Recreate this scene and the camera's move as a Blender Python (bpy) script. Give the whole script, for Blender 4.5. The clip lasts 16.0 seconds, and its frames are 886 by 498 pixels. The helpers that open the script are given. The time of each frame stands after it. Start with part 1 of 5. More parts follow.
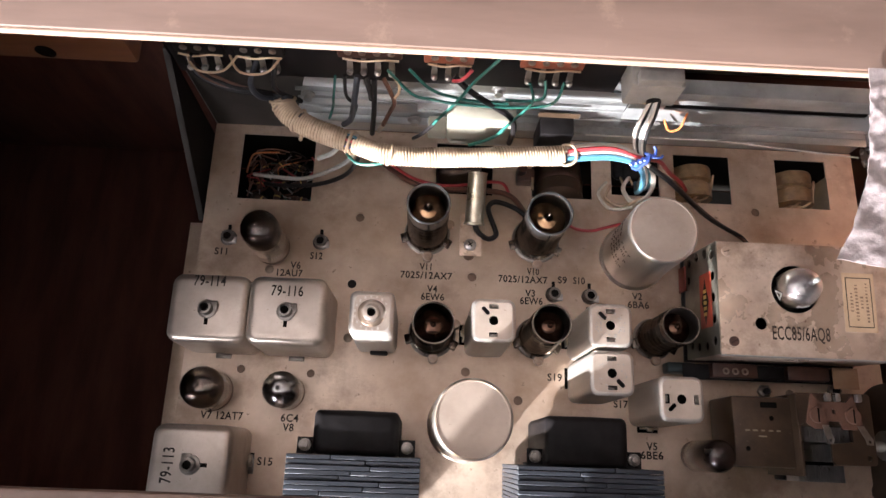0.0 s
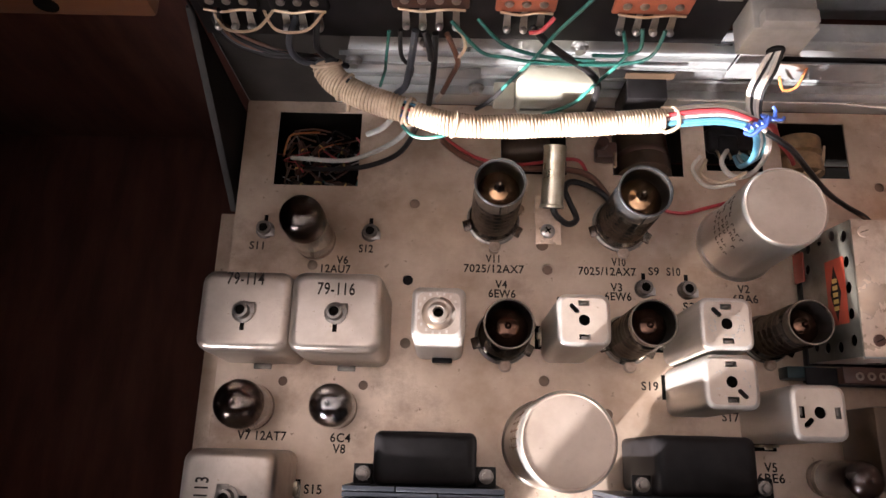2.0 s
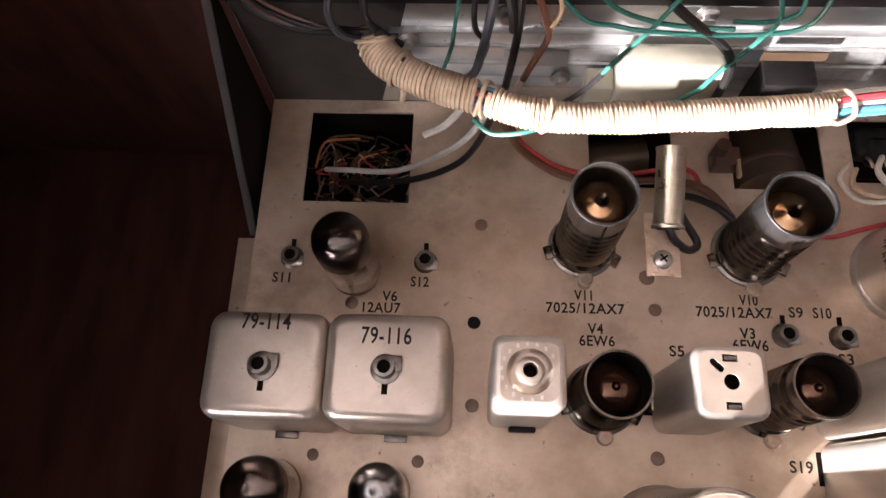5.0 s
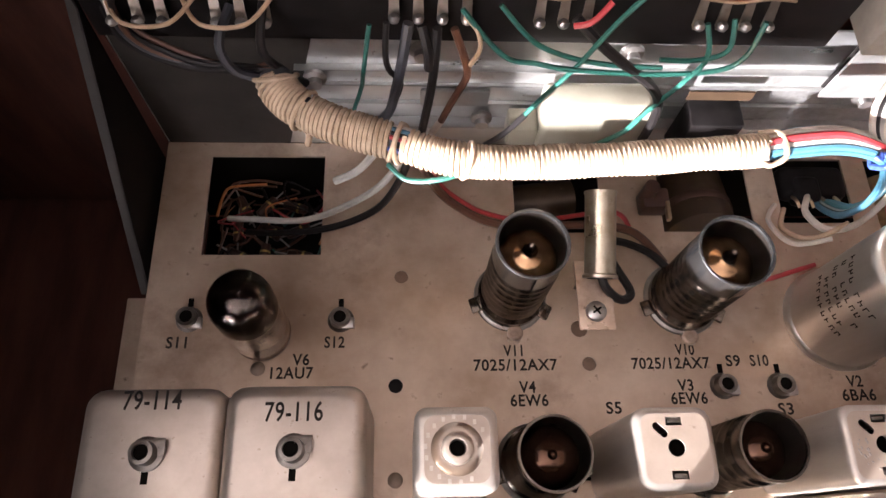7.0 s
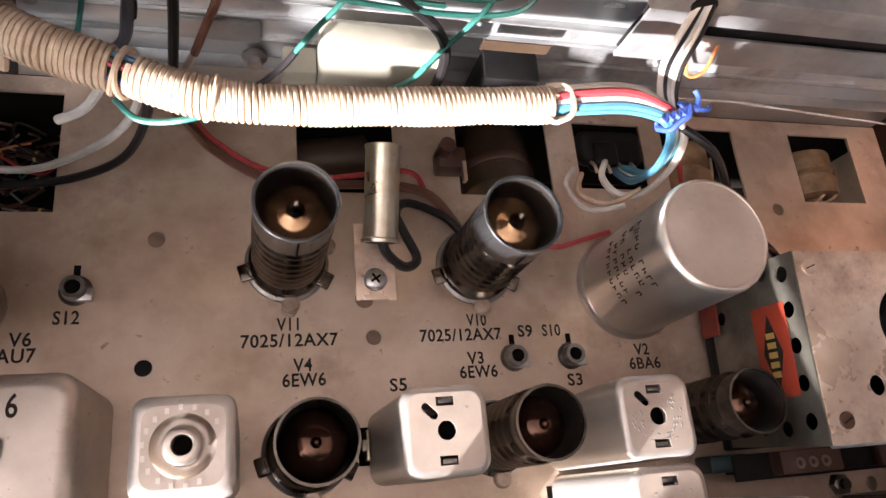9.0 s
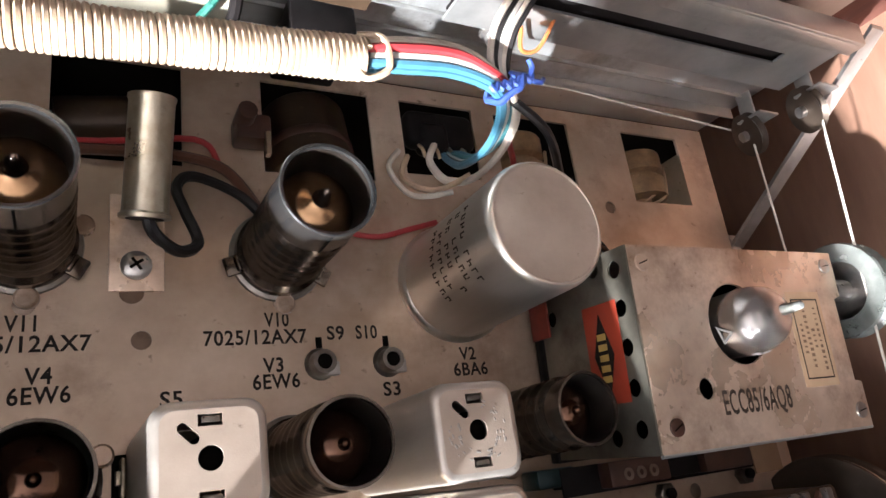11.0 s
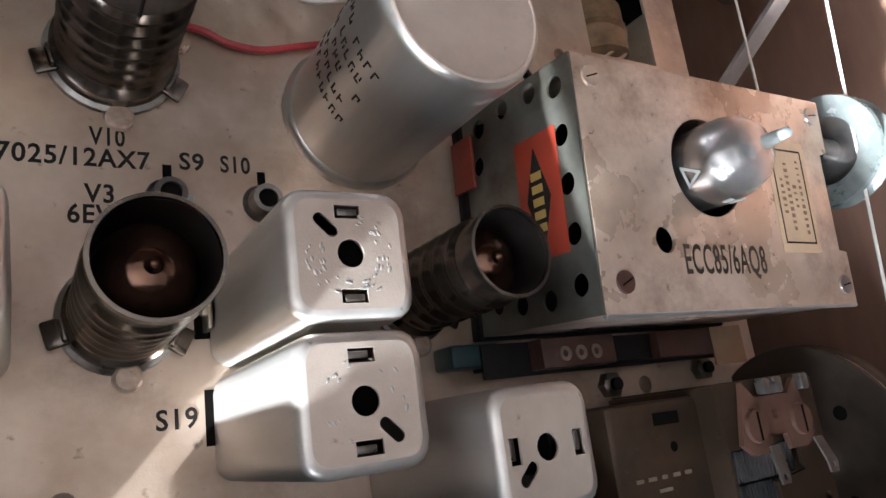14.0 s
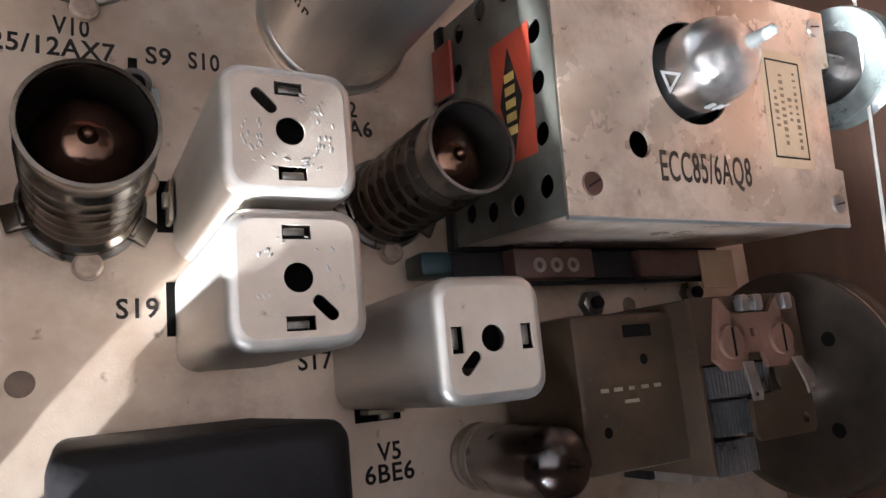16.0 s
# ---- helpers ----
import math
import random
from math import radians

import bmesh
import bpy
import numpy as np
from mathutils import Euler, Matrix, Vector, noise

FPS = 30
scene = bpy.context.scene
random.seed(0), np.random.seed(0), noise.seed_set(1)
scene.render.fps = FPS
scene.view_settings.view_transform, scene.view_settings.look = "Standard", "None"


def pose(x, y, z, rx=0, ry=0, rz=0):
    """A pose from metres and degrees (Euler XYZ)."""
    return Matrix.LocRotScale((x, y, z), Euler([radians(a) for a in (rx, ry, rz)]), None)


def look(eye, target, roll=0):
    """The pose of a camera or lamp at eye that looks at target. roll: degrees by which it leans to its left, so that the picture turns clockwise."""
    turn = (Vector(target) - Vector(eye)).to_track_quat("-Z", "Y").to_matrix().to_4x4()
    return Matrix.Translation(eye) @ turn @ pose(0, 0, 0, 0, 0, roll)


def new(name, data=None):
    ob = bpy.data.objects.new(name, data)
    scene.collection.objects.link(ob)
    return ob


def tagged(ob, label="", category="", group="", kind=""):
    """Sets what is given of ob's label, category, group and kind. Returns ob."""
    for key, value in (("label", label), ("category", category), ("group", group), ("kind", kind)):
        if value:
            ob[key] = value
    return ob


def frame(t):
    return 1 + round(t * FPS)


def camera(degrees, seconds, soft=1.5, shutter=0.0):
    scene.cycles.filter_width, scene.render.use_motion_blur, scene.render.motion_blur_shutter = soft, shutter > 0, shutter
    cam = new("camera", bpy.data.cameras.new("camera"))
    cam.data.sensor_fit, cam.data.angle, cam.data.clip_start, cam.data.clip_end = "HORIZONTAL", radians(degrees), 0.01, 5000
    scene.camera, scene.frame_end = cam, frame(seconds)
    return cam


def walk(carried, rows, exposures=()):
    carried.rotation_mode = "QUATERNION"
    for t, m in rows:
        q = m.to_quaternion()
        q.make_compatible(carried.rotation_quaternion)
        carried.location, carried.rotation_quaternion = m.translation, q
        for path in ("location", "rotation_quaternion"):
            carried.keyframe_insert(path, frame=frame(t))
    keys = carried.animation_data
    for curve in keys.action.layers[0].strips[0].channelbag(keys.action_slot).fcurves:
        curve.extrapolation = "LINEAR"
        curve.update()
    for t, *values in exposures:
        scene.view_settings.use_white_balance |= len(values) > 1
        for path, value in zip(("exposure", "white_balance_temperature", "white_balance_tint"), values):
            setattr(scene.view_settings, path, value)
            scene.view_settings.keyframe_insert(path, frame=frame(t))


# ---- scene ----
cam = camera(64.80, 16.0)
ROWS = [
    (0, -0.00465, -0.01173, 0.41159, 16.519, -2.115, 2.071),
    (0.5, -0.01273, -0.00840, 0.40311, 15.898, -1.214, 2.462),
    (1, -0.01745, -0.01036, 0.39238, 15.392, -0.373, 1.700),
    (1.5, -0.02437, -0.00605, 0.36177, 15.690, -0.189, 0.921),
    (2, -0.02543, -0.00136, 0.35222, 16.635, 0.300, 1.603),
    (2.5, -0.03009, 0.00257, 0.34136, 19.657, 1.048, 2.082),
    (3, -0.03240, 0.00183, 0.33193, 17.672, 1.236, 1.985),
    (3.5, -0.04116, 0.00665, 0.31417, 16.169, 1.903, 1.927),
    (4, -0.04618, 0.01530, 0.29717, 15.391, 2.943, 1.850),
    (4.5, -0.04785, 0.01953, 0.28648, 16.113, 2.714, 2.178),
    (4.7, -0.04800, 0.01971, 0.28112, 17.746, 2.422, 2.317),
    (6.8, -0.04240, 0.03525, 0.26276, 22.262, -1.157, 0.886),
    (7, -0.04468, 0.03596, 0.25565, 22.262, -2.898, -1.221),
    (7.5, -0.04476, 0.04133, 0.24315, 21.123, -7.154, -1.187),
    (8, -0.03166, 0.03716, 0.23515, 19.695, -10.772, -2.246),
    (8.5, -0.02806, 0.04304, 0.23018, 20.797, -13.616, -3.810),
    (8.7, -0.02362, 0.04266, 0.23226, 20.551, -14.051, -4.427),
    (10.8, 0.00712, 0.04799, 0.20679, 21.190, -24.448, -8.281),
    (11, 0.00719, 0.04648, 0.20219, 22.426, -26.733, -8.665),
    (11.5, 0.02607, 0.04566, 0.19876, 22.919, -30.594, -10.409),
    (12, 0.02611, 0.04114, 0.19979, 22.112, -30.237, -10.687),
    (12.5, 0.02717, 0.03198, 0.18898, 20.629, -29.810, -9.960),
    (13, 0.02535, 0.03033, 0.16988, 18.478, -29.467, -9.516),
    (13.5, 0.03923, 0.02744, 0.16512, 18.081, -28.403, -8.979),
    (14, 0.04583, 0.02750, 0.16012, 18.229, -30.001, -8.483),
    (14.5, 0.05543, 0.02574, 0.16020, 16.672, -29.692, -7.965),
    (15, 0.05868, 0.02131, 0.16084, 14.739, -29.766, -7.397),
    (15.5, 0.05835, 0.01861, 0.16100, 13.614, -29.197, -6.577),
    (16, 0.06077, 0.01440, 0.16230, 13.408, -27.802, -6.161),
]
# the camera's own exposure and white balance: seconds, stops, kelvin, tint
EXPOSURES = [(0, 2.65, 6150, 14), (3.5, 2.8, 6450, 19), (8.5, 2.8, 6350, 18), (11, 2.4, 6100, 11), (12.5, 2.37, 5800, 9), (14, 2.68, 5500, 5), (16, 2.93, 5500, 5)]
walk(cam, [(t, pose(x, y, z, rx, ry, rz)) for t, x, y, z, rx, ry, rz in ROWS], EXPOSURES)

# ---- light ----
world = bpy.data.worlds.new("world")
scene.world = world
world.use_nodes = True
sky = world.node_tree.nodes.new("ShaderNodeTexSky")
sky.sky_type, sky.sun_disc = "NISHITA", False
sky.sun_elevation, sky.sun_rotation = radians(8), radians(221)
world.node_tree.nodes["Background"].inputs["Strength"].default_value = 0.05
world.node_tree.links.new(sky.outputs["Color"], world.node_tree.nodes["Background"].inputs["Color"])

SUN_AZ, SUN_EL = 42.5, 8.0   # the light travels towards +x +y, this far from +y towards +x
sun_data = bpy.data.lights.new("sun", "SUN")
sun_data.energy, sun_data.angle, sun_data.color = 5.4, radians(1.6), (1.0, 0.985, 0.965)
sun = new("sun", sun_data)
sun.matrix_world = pose(0, 0, 0, 90 - SUN_EL, 0, -SUN_AZ)

# added fill lamp behind the cabinet, standing in for light through an unseen opening
fill_data = bpy.data.lights.new("rear_fill", "AREA")
fill_data.shape, fill_data.size, fill_data.size_y = "RECTANGLE", 1.6, 1.74
fill_data.energy, fill_data.color = 48.0, (0.95, 0.96, 1.0)
fill_lamp = new("rear_fill", fill_data)
fill_lamp.matrix_world = look((-1.6, -1.84, 0.9), (-0.7, 0.6, 2.3))

# ---- helpers of this scene; lengths in centimetres ----
CM = 0.01


class Geo:
    """Collects vertices and faces, in centimetres."""

    def __init__(self):
        self.v, self.f = [], []

    def add_bm(self, bm, m=None):
        bm.verts.index_update()
        k = len(self.v)
        self.v += [tuple((m @ v.co) if m else v.co) for v in bm.verts]
        self.f += [[k + v.index for v in f.verts] for f in bm.faces]
        bm.free()
        return self

    def box(self, c, s, bev=0.0, seg=2, m=None):
        bm = bmesh.new()
        bmesh.ops.create_cube(bm, size=1)
        for v in bm.verts:
            v.co = Vector((v.co.x * s[0], v.co.y * s[1], v.co.z * s[2]))
        if bev:
            bmesh.ops.bevel(bm, geom=bm.edges[:], offset=bev, segments=seg, profile=0.5, affect="EDGES")
        bmesh.ops.translate(bm, verts=bm.verts[:], vec=c)
        return self.add_bm(bm, m)

    def loft(self, rings, cap0=True, cap1=True, m=None, closed=False):
        k, n = len(self.v), len(rings[0])
        for ring in rings:
            self.v += [tuple(m @ Vector(p)) if m else tuple(p) for p in ring]
        count = len(rings)
        for a in range(count if closed else count - 1):
            b = (a + 1) % count
            for i in range(n):
                j = (i + 1) % n
                self.f.append([k + a * n + i, k + a * n + j, k + b * n + j, k + b * n + i])
        if cap0 and not closed:
            self.f.append([k + i for i in reversed(range(n))])
        if cap1 and not closed:
            self.f.append([k + (count - 1) * n + i for i in range(n)])
        return self

    def lathe(self, profile, seg=28, c=(0, 0, 0), m=None, cap0=True, cap1=True):
        rings = []
        for r, z in profile:
            rings.append([(c[0] + r * math.cos(2 * math.pi * i / seg), c[1] + r * math.sin(2 * math.pi * i / seg), c[2] + z) for i in range(seg)])
        return self.loft(rings, cap0, cap1, m)

    def sweep(self, points, r, seg=8, res=5, cap=True, closed=False, smooth=True):
        pts = spline(points, res, closed) if smooth else [Vector(p) for p in points]
        n = len(pts)
        up, rings = None, []
        for i, p in enumerate(pts):
            d = (pts[(i + 1) % n] - pts[i - 1]) if closed else (pts[min(i + 1, n - 1)] - pts[max(i - 1, 0)])
            d.normalize()
            if up is None:
                up = d.orthogonal().normalized()
            up = (up - d * up.dot(d)).normalized()
            side = d.cross(up)
            rr = r(i / (n - 1)) if callable(r) else r
            rings.append([tuple(p + (up * math.cos(a) + side * math.sin(a)) * rr) for a in (2 * math.pi * j / seg for j in range(seg))])
        return self.loft(rings, cap, cap, None, closed)

    def plate(self, outer, holes, z, th, m=None):
        """A flat sheet with openings: its top at z, th thick."""
        bm = bmesh.new()
        edges = []
        for loop in [outer, *holes]:
            vs = [bm.verts.new((x, y, z)) for x, y in loop]
            edges += [bm.edges.new((vs[i], vs[(i + 1) % len(vs)])) for i in range(len(vs))]
        bmesh.ops.triangle_fill(bm, use_beauty=True, use_dissolve=False, edges=edges, normal=(0, 0, 1))
        if th:
            out = bmesh.ops.extrude_face_region(bm, geom=bm.faces[:])
            bmesh.ops.translate(bm, verts=[e for e in out["geom"] if isinstance(e, bmesh.types.BMVert)], vec=(0, 0, -th))
        return self.add_bm(bm, m)


def spline(points, res, closed=False):
    p = [Vector(q) for q in points]
    n = len(p)
    if n == 2:
        return p
    out = []
    for i in range(n if closed else n - 1):
        a, b, c, d = (p[(i + k) % n] if closed else p[min(max(i + k, 0), n - 1)] for k in (-1, 0, 1, 2))
        for s in range(res):
            t = s / res
            out.append(0.5 * (2 * b + (c - a) * t + (2 * a - 5 * b + 4 * c - d) * t * t + (3 * b - a - 3 * c + d) * t ** 3))
    if not closed:
        out.append(p[-1])
    return out


def circle(x, y, r, n=20):
    return [(x + r * math.cos(2 * math.pi * i / n), y + r * math.sin(2 * math.pi * i / n)) for i in range(n)]


def rrect(x, y, sx, sy, r, n=5, turn=0.0):
    out = []
    for cx, cy, a0 in ((sx / 2 - r, sy / 2 - r, 0), (r - sx / 2, sy / 2 - r, 90), (r - sx / 2, r - sy / 2, 180), (sx / 2 - r, r - sy / 2, 270)):
        for i in range(n):
            a = radians(a0 + 90 * i / (n - 1))
            px, py = cx + r * math.cos(a), cy + r * math.sin(a)
            t = radians(turn)
            out.append((x + px * math.cos(t) - py * math.sin(t), y + px * math.sin(t) + py * math.cos(t)))
    return out


def ring3(loop, z):
    return [(x, y, z) for x, y in loop]


def part(name, geo, material, parent=None, label="", at=(0, 0, 0), flat=False, angle=40):
    """Links a Geo as one mesh object under a thing or a part; at is its place in centimetres from its parent."""
    me = bpy.data.meshes.new(name)
    me.from_pydata([(x * CM, y * CM, z * CM) for x, y, z in geo.v], [], geo.f)
    bm = bmesh.new()
    bm.from_mesh(me)
    bmesh.ops.remove_doubles(bm, verts=bm.verts[:], dist=1e-6)
    bmesh.ops.recalc_face_normals(bm, faces=bm.faces[:])
    for f in bm.faces:
        f.smooth = not flat
    for e in bm.edges:
        e.smooth = not (len(e.link_faces) == 2 and e.calc_face_angle(0) > radians(angle))
    bm.to_mesh(me)
    bm.free()
    me.materials.append(material)
    ob = new(name, me)
    ob.location = [a * CM for a in at]
    if parent:
        ob.parent = parent
    if label:
        ob["label"] = label
    return ob


def thing(name, at, label, category, group="", kind="", turn=0.0):
    ob = new(name)
    ob.empty_display_size = 0.01
    ob.location = [a * CM for a in at]
    ob.rotation_euler = (0, 0, radians(turn))
    return tagged(ob, label, category, group, kind)


def lettering(text, size, material, parent, at, turn=(0, 0, 0), width=0.0, name="lettering", stretch=1.0, bold=0.0):
    """Printed characters, centred at a place in centimetres from the parent."""
    cu = bpy.data.curves.new(name, "FONT")
    cu.body, cu.size, cu.align_x, cu.align_y = text, size * CM / 0.7, "CENTER", "CENTER"
    cu.extrude, cu.resolution_u, cu.offset = 0.00003, 3, bold * CM
    cu.space_character = 1.08
    ob = new(name, cu)
    dg = bpy.context.evaluated_depsgraph_get()
    dg.update()
    me = bpy.data.meshes.new_from_object(ob.evaluated_get(dg))
    bpy.data.objects.remove(ob)
    xs = [v.co.x for v in me.vertices]
    k = width * CM / (max(xs) - min(xs)) if width else stretch
    for v in me.vertices:
        v.co.x *= k
    me.materials.clear()
    me.materials.append(material)
    made = new(name, me)
    made.parent = parent
    made.location = [a * CM for a in at]
    made.rotation_euler = [radians(a) for a in turn]
    return made


# ---- materials ----
def mat(name, c1, c2=None, metal=0.0, rough=0.5, scale=60.0, fine=1200.0, bump=0.15, spot=None, spot_at=0.62, stretch=(1, 1, 1), coat=0.0, rvar=0.18, spec=0.5, spot_scale=35.0, per_object=0.0, speck=None, speck_at=0.66, speck_scale=260.0, scratch=0.0):
    """A worn surface: two colours mixed by a broad noise, a fine grain in bump and roughness, and stains of a third colour."""
    m = bpy.data.materials.new(name)
    m.use_nodes = True
    nt = m.node_tree
    N, L = nt.nodes, nt.links
    b = N["Principled BSDF"]
    co = N.new("ShaderNodeTexCoord")
    mp = N.new("ShaderNodeMapping")
    mp.inputs["Scale"].default_value = stretch
    L.new(co.outputs["Object"], mp.inputs["Vector"])
    n1 = N.new("ShaderNodeTexNoise")
    n1.inputs["Scale"].default_value, n1.inputs["Detail"].default_value, n1.inputs["Roughness"].default_value = scale, 6, 0.62
    n2 = N.new("ShaderNodeTexNoise")
    n2.inputs["Scale"].default_value, n2.inputs["Detail"].default_value = fine, 3
    for n in (n1, n2):
        L.new(mp.outputs["Vector"], n.inputs["Vector"])
    ramp = N.new("ShaderNodeValToRGB")
    c2 = c2 or tuple(0.78 * v for v in c1)
    ramp.color_ramp.elements[0].position, ramp.color_ramp.elements[1].position = 0.36, 0.66
    ramp.color_ramp.elements[0].color, ramp.color_ramp.elements[1].color = (*c2, 1), (*c1, 1)
    L.new(n1.outputs["Fac"], ramp.inputs["Fac"])
    colour = ramp.outputs["Color"]
    if spot:
        n3 = N.new("ShaderNodeTexNoise")
        n3.inputs["Scale"].default_value, n3.inputs["Detail"].default_value, n3.inputs["Roughness"].default_value = spot_scale, 8, 0.7
        L.new(co.outputs["Object"], n3.inputs["Vector"])
        r3 = N.new("ShaderNodeMapRange")
        r3.inputs["From Min"].default_value, r3.inputs["From Max"].default_value = spot_at - 0.03, spot_at + 0.20
        L.new(n3.outputs["Fac"], r3.inputs["Value"])
        mx = N.new("ShaderNodeMix")
        mx.data_type = "RGBA"
        L.new(r3.outputs["Result"], mx.inputs["Factor"])
        L.new(colour, mx.inputs["A"])
        mx.inputs["B"].default_value = (*spot, 1)
        colour = mx.outputs["Result"]
    if speck:
        n5 = N.new("ShaderNodeTexNoise")
        n5.inputs["Scale"].default_value, n5.inputs["Detail"].default_value, n5.inputs["Roughness"].default_value = speck_scale, 5, 0.6
        L.new(co.outputs["Object"], n5.inputs["Vector"])
        r5 = N.new("ShaderNodeMapRange")
        r5.inputs["From Min"].default_value, r5.inputs["From Max"].default_value = speck_at, speck_at + 0.1
        L.new(n5.outputs["Fac"], r5.inputs["Value"])
        mx5 = N.new("ShaderNodeMix")
        mx5.data_type = "RGBA"
        L.new(r5.outputs["Result"], mx5.inputs["Factor"])
        L.new(colour, mx5.inputs["A"])
        mx5.inputs["B"].default_value = (*speck, 1)
        colour = mx5.outputs["Result"]
    if per_object:
        info = N.new("ShaderNodeObjectInfo")
        hs = N.new("ShaderNodeHueSaturation")
        r4 = N.new("ShaderNodeMapRange")
        r4.inputs["To Min"].default_value, r4.inputs["To Max"].default_value = 1 - per_object, 1 + per_object
        L.new(info.outputs["Random"], r4.inputs["Value"])
        L.new(r4.outputs["Result"], hs.inputs["Value"])
        L.new(colour, hs.inputs["Color"])
        colour = hs.outputs["Color"]
    L.new(colour, b.inputs["Base Color"])
    rr = N.new("ShaderNodeMapRange")
    rr.inputs["To Min"].default_value, rr.inputs["To Max"].default_value = max(rough - rvar, 0.03), min(rough + rvar, 1)
    mixn = N.new("ShaderNodeMath")
    mixn.operation = "MULTIPLY_ADD"
    mixn.inputs[1].default_value, mixn.inputs[2].default_value = 0.5, 0.25
    L.new(n1.outputs["Fac"], mixn.inputs[0])
    L.new(mixn.outputs[0], rr.inputs["Value"])
    L.new(rr.outputs["Result"], b.inputs["Roughness"])
    if scratch:
        ms = N.new("ShaderNodeMapping")
        ms.inputs["Scale"].default_value, ms.inputs["Rotation"].default_value = (1, 14, 1), (0, 0, 0.6)
        L.new(co.outputs["Object"], ms.inputs["Vector"])
        n6 = N.new("ShaderNodeTexNoise")
        n6.inputs["Scale"].default_value, n6.inputs["Detail"].default_value = 160, 4
        L.new(ms.outputs["Vector"], n6.inputs["Vector"])
        sub = N.new("ShaderNodeMath")
        sub.operation, sub.use_clamp = "MULTIPLY_ADD", True
        sub.inputs[1].default_value, sub.inputs[2].default_value = -scratch * 2, scratch
        add = N.new("ShaderNodeMath")
        add.operation, add.use_clamp = "ADD", True
        L.new(n6.outputs["Fac"], sub.inputs[0])
        L.new(sub.outputs[0], add.inputs[0])
        L.new(rr.outputs["Result"], add.inputs[1])
        L.new(add.outputs[0], b.inputs["Roughness"])
    b.inputs["Metallic"].default_value, b.inputs["Coat Weight"].default_value = metal, coat
    b.inputs["Specular IOR Level"].default_value = spec
    if bump:
        bp = N.new("ShaderNodeBump")
        bp.inputs["Strength"].default_value, bp.inputs["Distance"].default_value = bump, 0.0003
        L.new(n2.outputs["Fac"], bp.inputs["Height"])
        L.new(bp.outputs["Normal"], b.inputs["Normal"])
    return m


def glass(name, tint=(0.95, 0.93, 0.9), rough=0.02):
    m = bpy.data.materials.new(name)
    m.use_nodes = True
    b = m.node_tree.nodes["Principled BSDF"]
    b.inputs["Base Color"].default_value = (*tint, 1)
    b.inputs["Roughness"].default_value, b.inputs["Transmission Weight"].default_value, b.inputs["IOR"].default_value = rough, 1.0, 1.45
    return m


DECK = mat("tarnished_zinc_plate", (0.70, 0.56, 0.44), (0.36, 0.25, 0.172), 0.45, 0.34, 13, 1800, 0.10, (0.22, 0.14, 0.095), 0.565, spot_scale=17, speck=(0.19, 0.13, 0.09), speck_at=0.645, speck_scale=210, scratch=0.12, rvar=0.28)
ZINC = mat("bright_zinc_plate", (0.52, 0.52, 0.50), (0.34, 0.34, 0.335), 0.75, 0.32, 34, 1500, 0.1, (0.24, 0.20, 0.16), 0.60, spot_scale=20, speck=(0.16, 0.13, 0.1), speck_at=0.68, scratch=0.1)
RIVET = mat("brown_stained_rivet", (0.27, 0.205, 0.155), (0.19, 0.14, 0.105), 0.5, 0.4, 120, 1600, 0.1)
PLUG = mat("brown_lacquered_plug", (0.20, 0.13, 0.09), (0.14, 0.09, 0.06), 0.3, 0.45, 200, 1600, 0.1)
RUSTY = mat("rust_stained_plate", (0.72, 0.585, 0.475), (0.46, 0.33, 0.235), 0.42, 0.29, 24, 1600, 0.08, (0.19, 0.11, 0.066), 0.495, spot_scale=20, speck=(0.2, 0.12, 0.075), speck_at=0.65, speck_scale=320, rvar=0.22)
ALU = mat("dull_aluminium_can", (0.60, 0.53, 0.46), (0.38, 0.315, 0.26), 0.8, 0.34, 22, 1500, 0.06, (0.25, 0.18, 0.13), 0.585, spot_scale=30, speck=(0.25, 0.19, 0.14), speck_at=0.65, speck_scale=350, scratch=0.12, rvar=0.22)
ALU_SIDE = mat("drawn_aluminium", (0.61, 0.565, 0.51), (0.46, 0.415, 0.365), 0.75, 0.40, 70, 1400, 0.10, (0.28, 0.235, 0.19), 0.64, stretch=(1, 1, 0.15), speck=(0.24, 0.19, 0.15), speck_at=0.68)
CAP_SIDE = mat("polished_drawn_aluminium", (0.70, 0.665, 0.61), (0.53, 0.49, 0.44), 0.9, 0.31, 40, 1400, 0.08, (0.30, 0.25, 0.2), 0.62, stretch=(1, 1, 0.15), rvar=0.08)
CAP_TOP = mat("matt_aluminium_lid", (0.56, 0.47, 0.385), (0.43, 0.345, 0.275), 0.45, 0.44, 40, 2500, 0.08, (0.29, 0.22, 0.165), 0.62, spot_scale=45, speck=(0.26, 0.2, 0.15), speck_at=0.67, speck_scale=420)
SHIELD = mat("smoky_steel_shield", (0.22, 0.19, 0.16), (0.075, 0.058, 0.046), 0.9, 0.21, 45, 1500, 0.06, (0.12, 0.07, 0.038), 0.56, spot_scale=45, rvar=0.1)
SHIELD_COLLAR = mat("blued_steel_collar", (0.24, 0.25, 0.26), (0.13, 0.13, 0.13), 0.9, 0.25, 30, 2000, 0.04, (0.07, 0.05, 0.035), 0.60, spot_scale=40, rvar=0.08)
# Dark copy of the shield metal: shade inside the open shields, as colour.
INNER_WALL = mat("shade_dark_shield_lining", (0.06, 0.05, 0.043), (0.03, 0.024, 0.02), 0.7, 0.3, 60, 900, 0.1)
DEEP_BULB = mat("deep_brown_getter", (0.15, 0.078, 0.047), (0.05, 0.027, 0.02), 0.85, 0.15, 95, 240, 0.5, rvar=0.12)
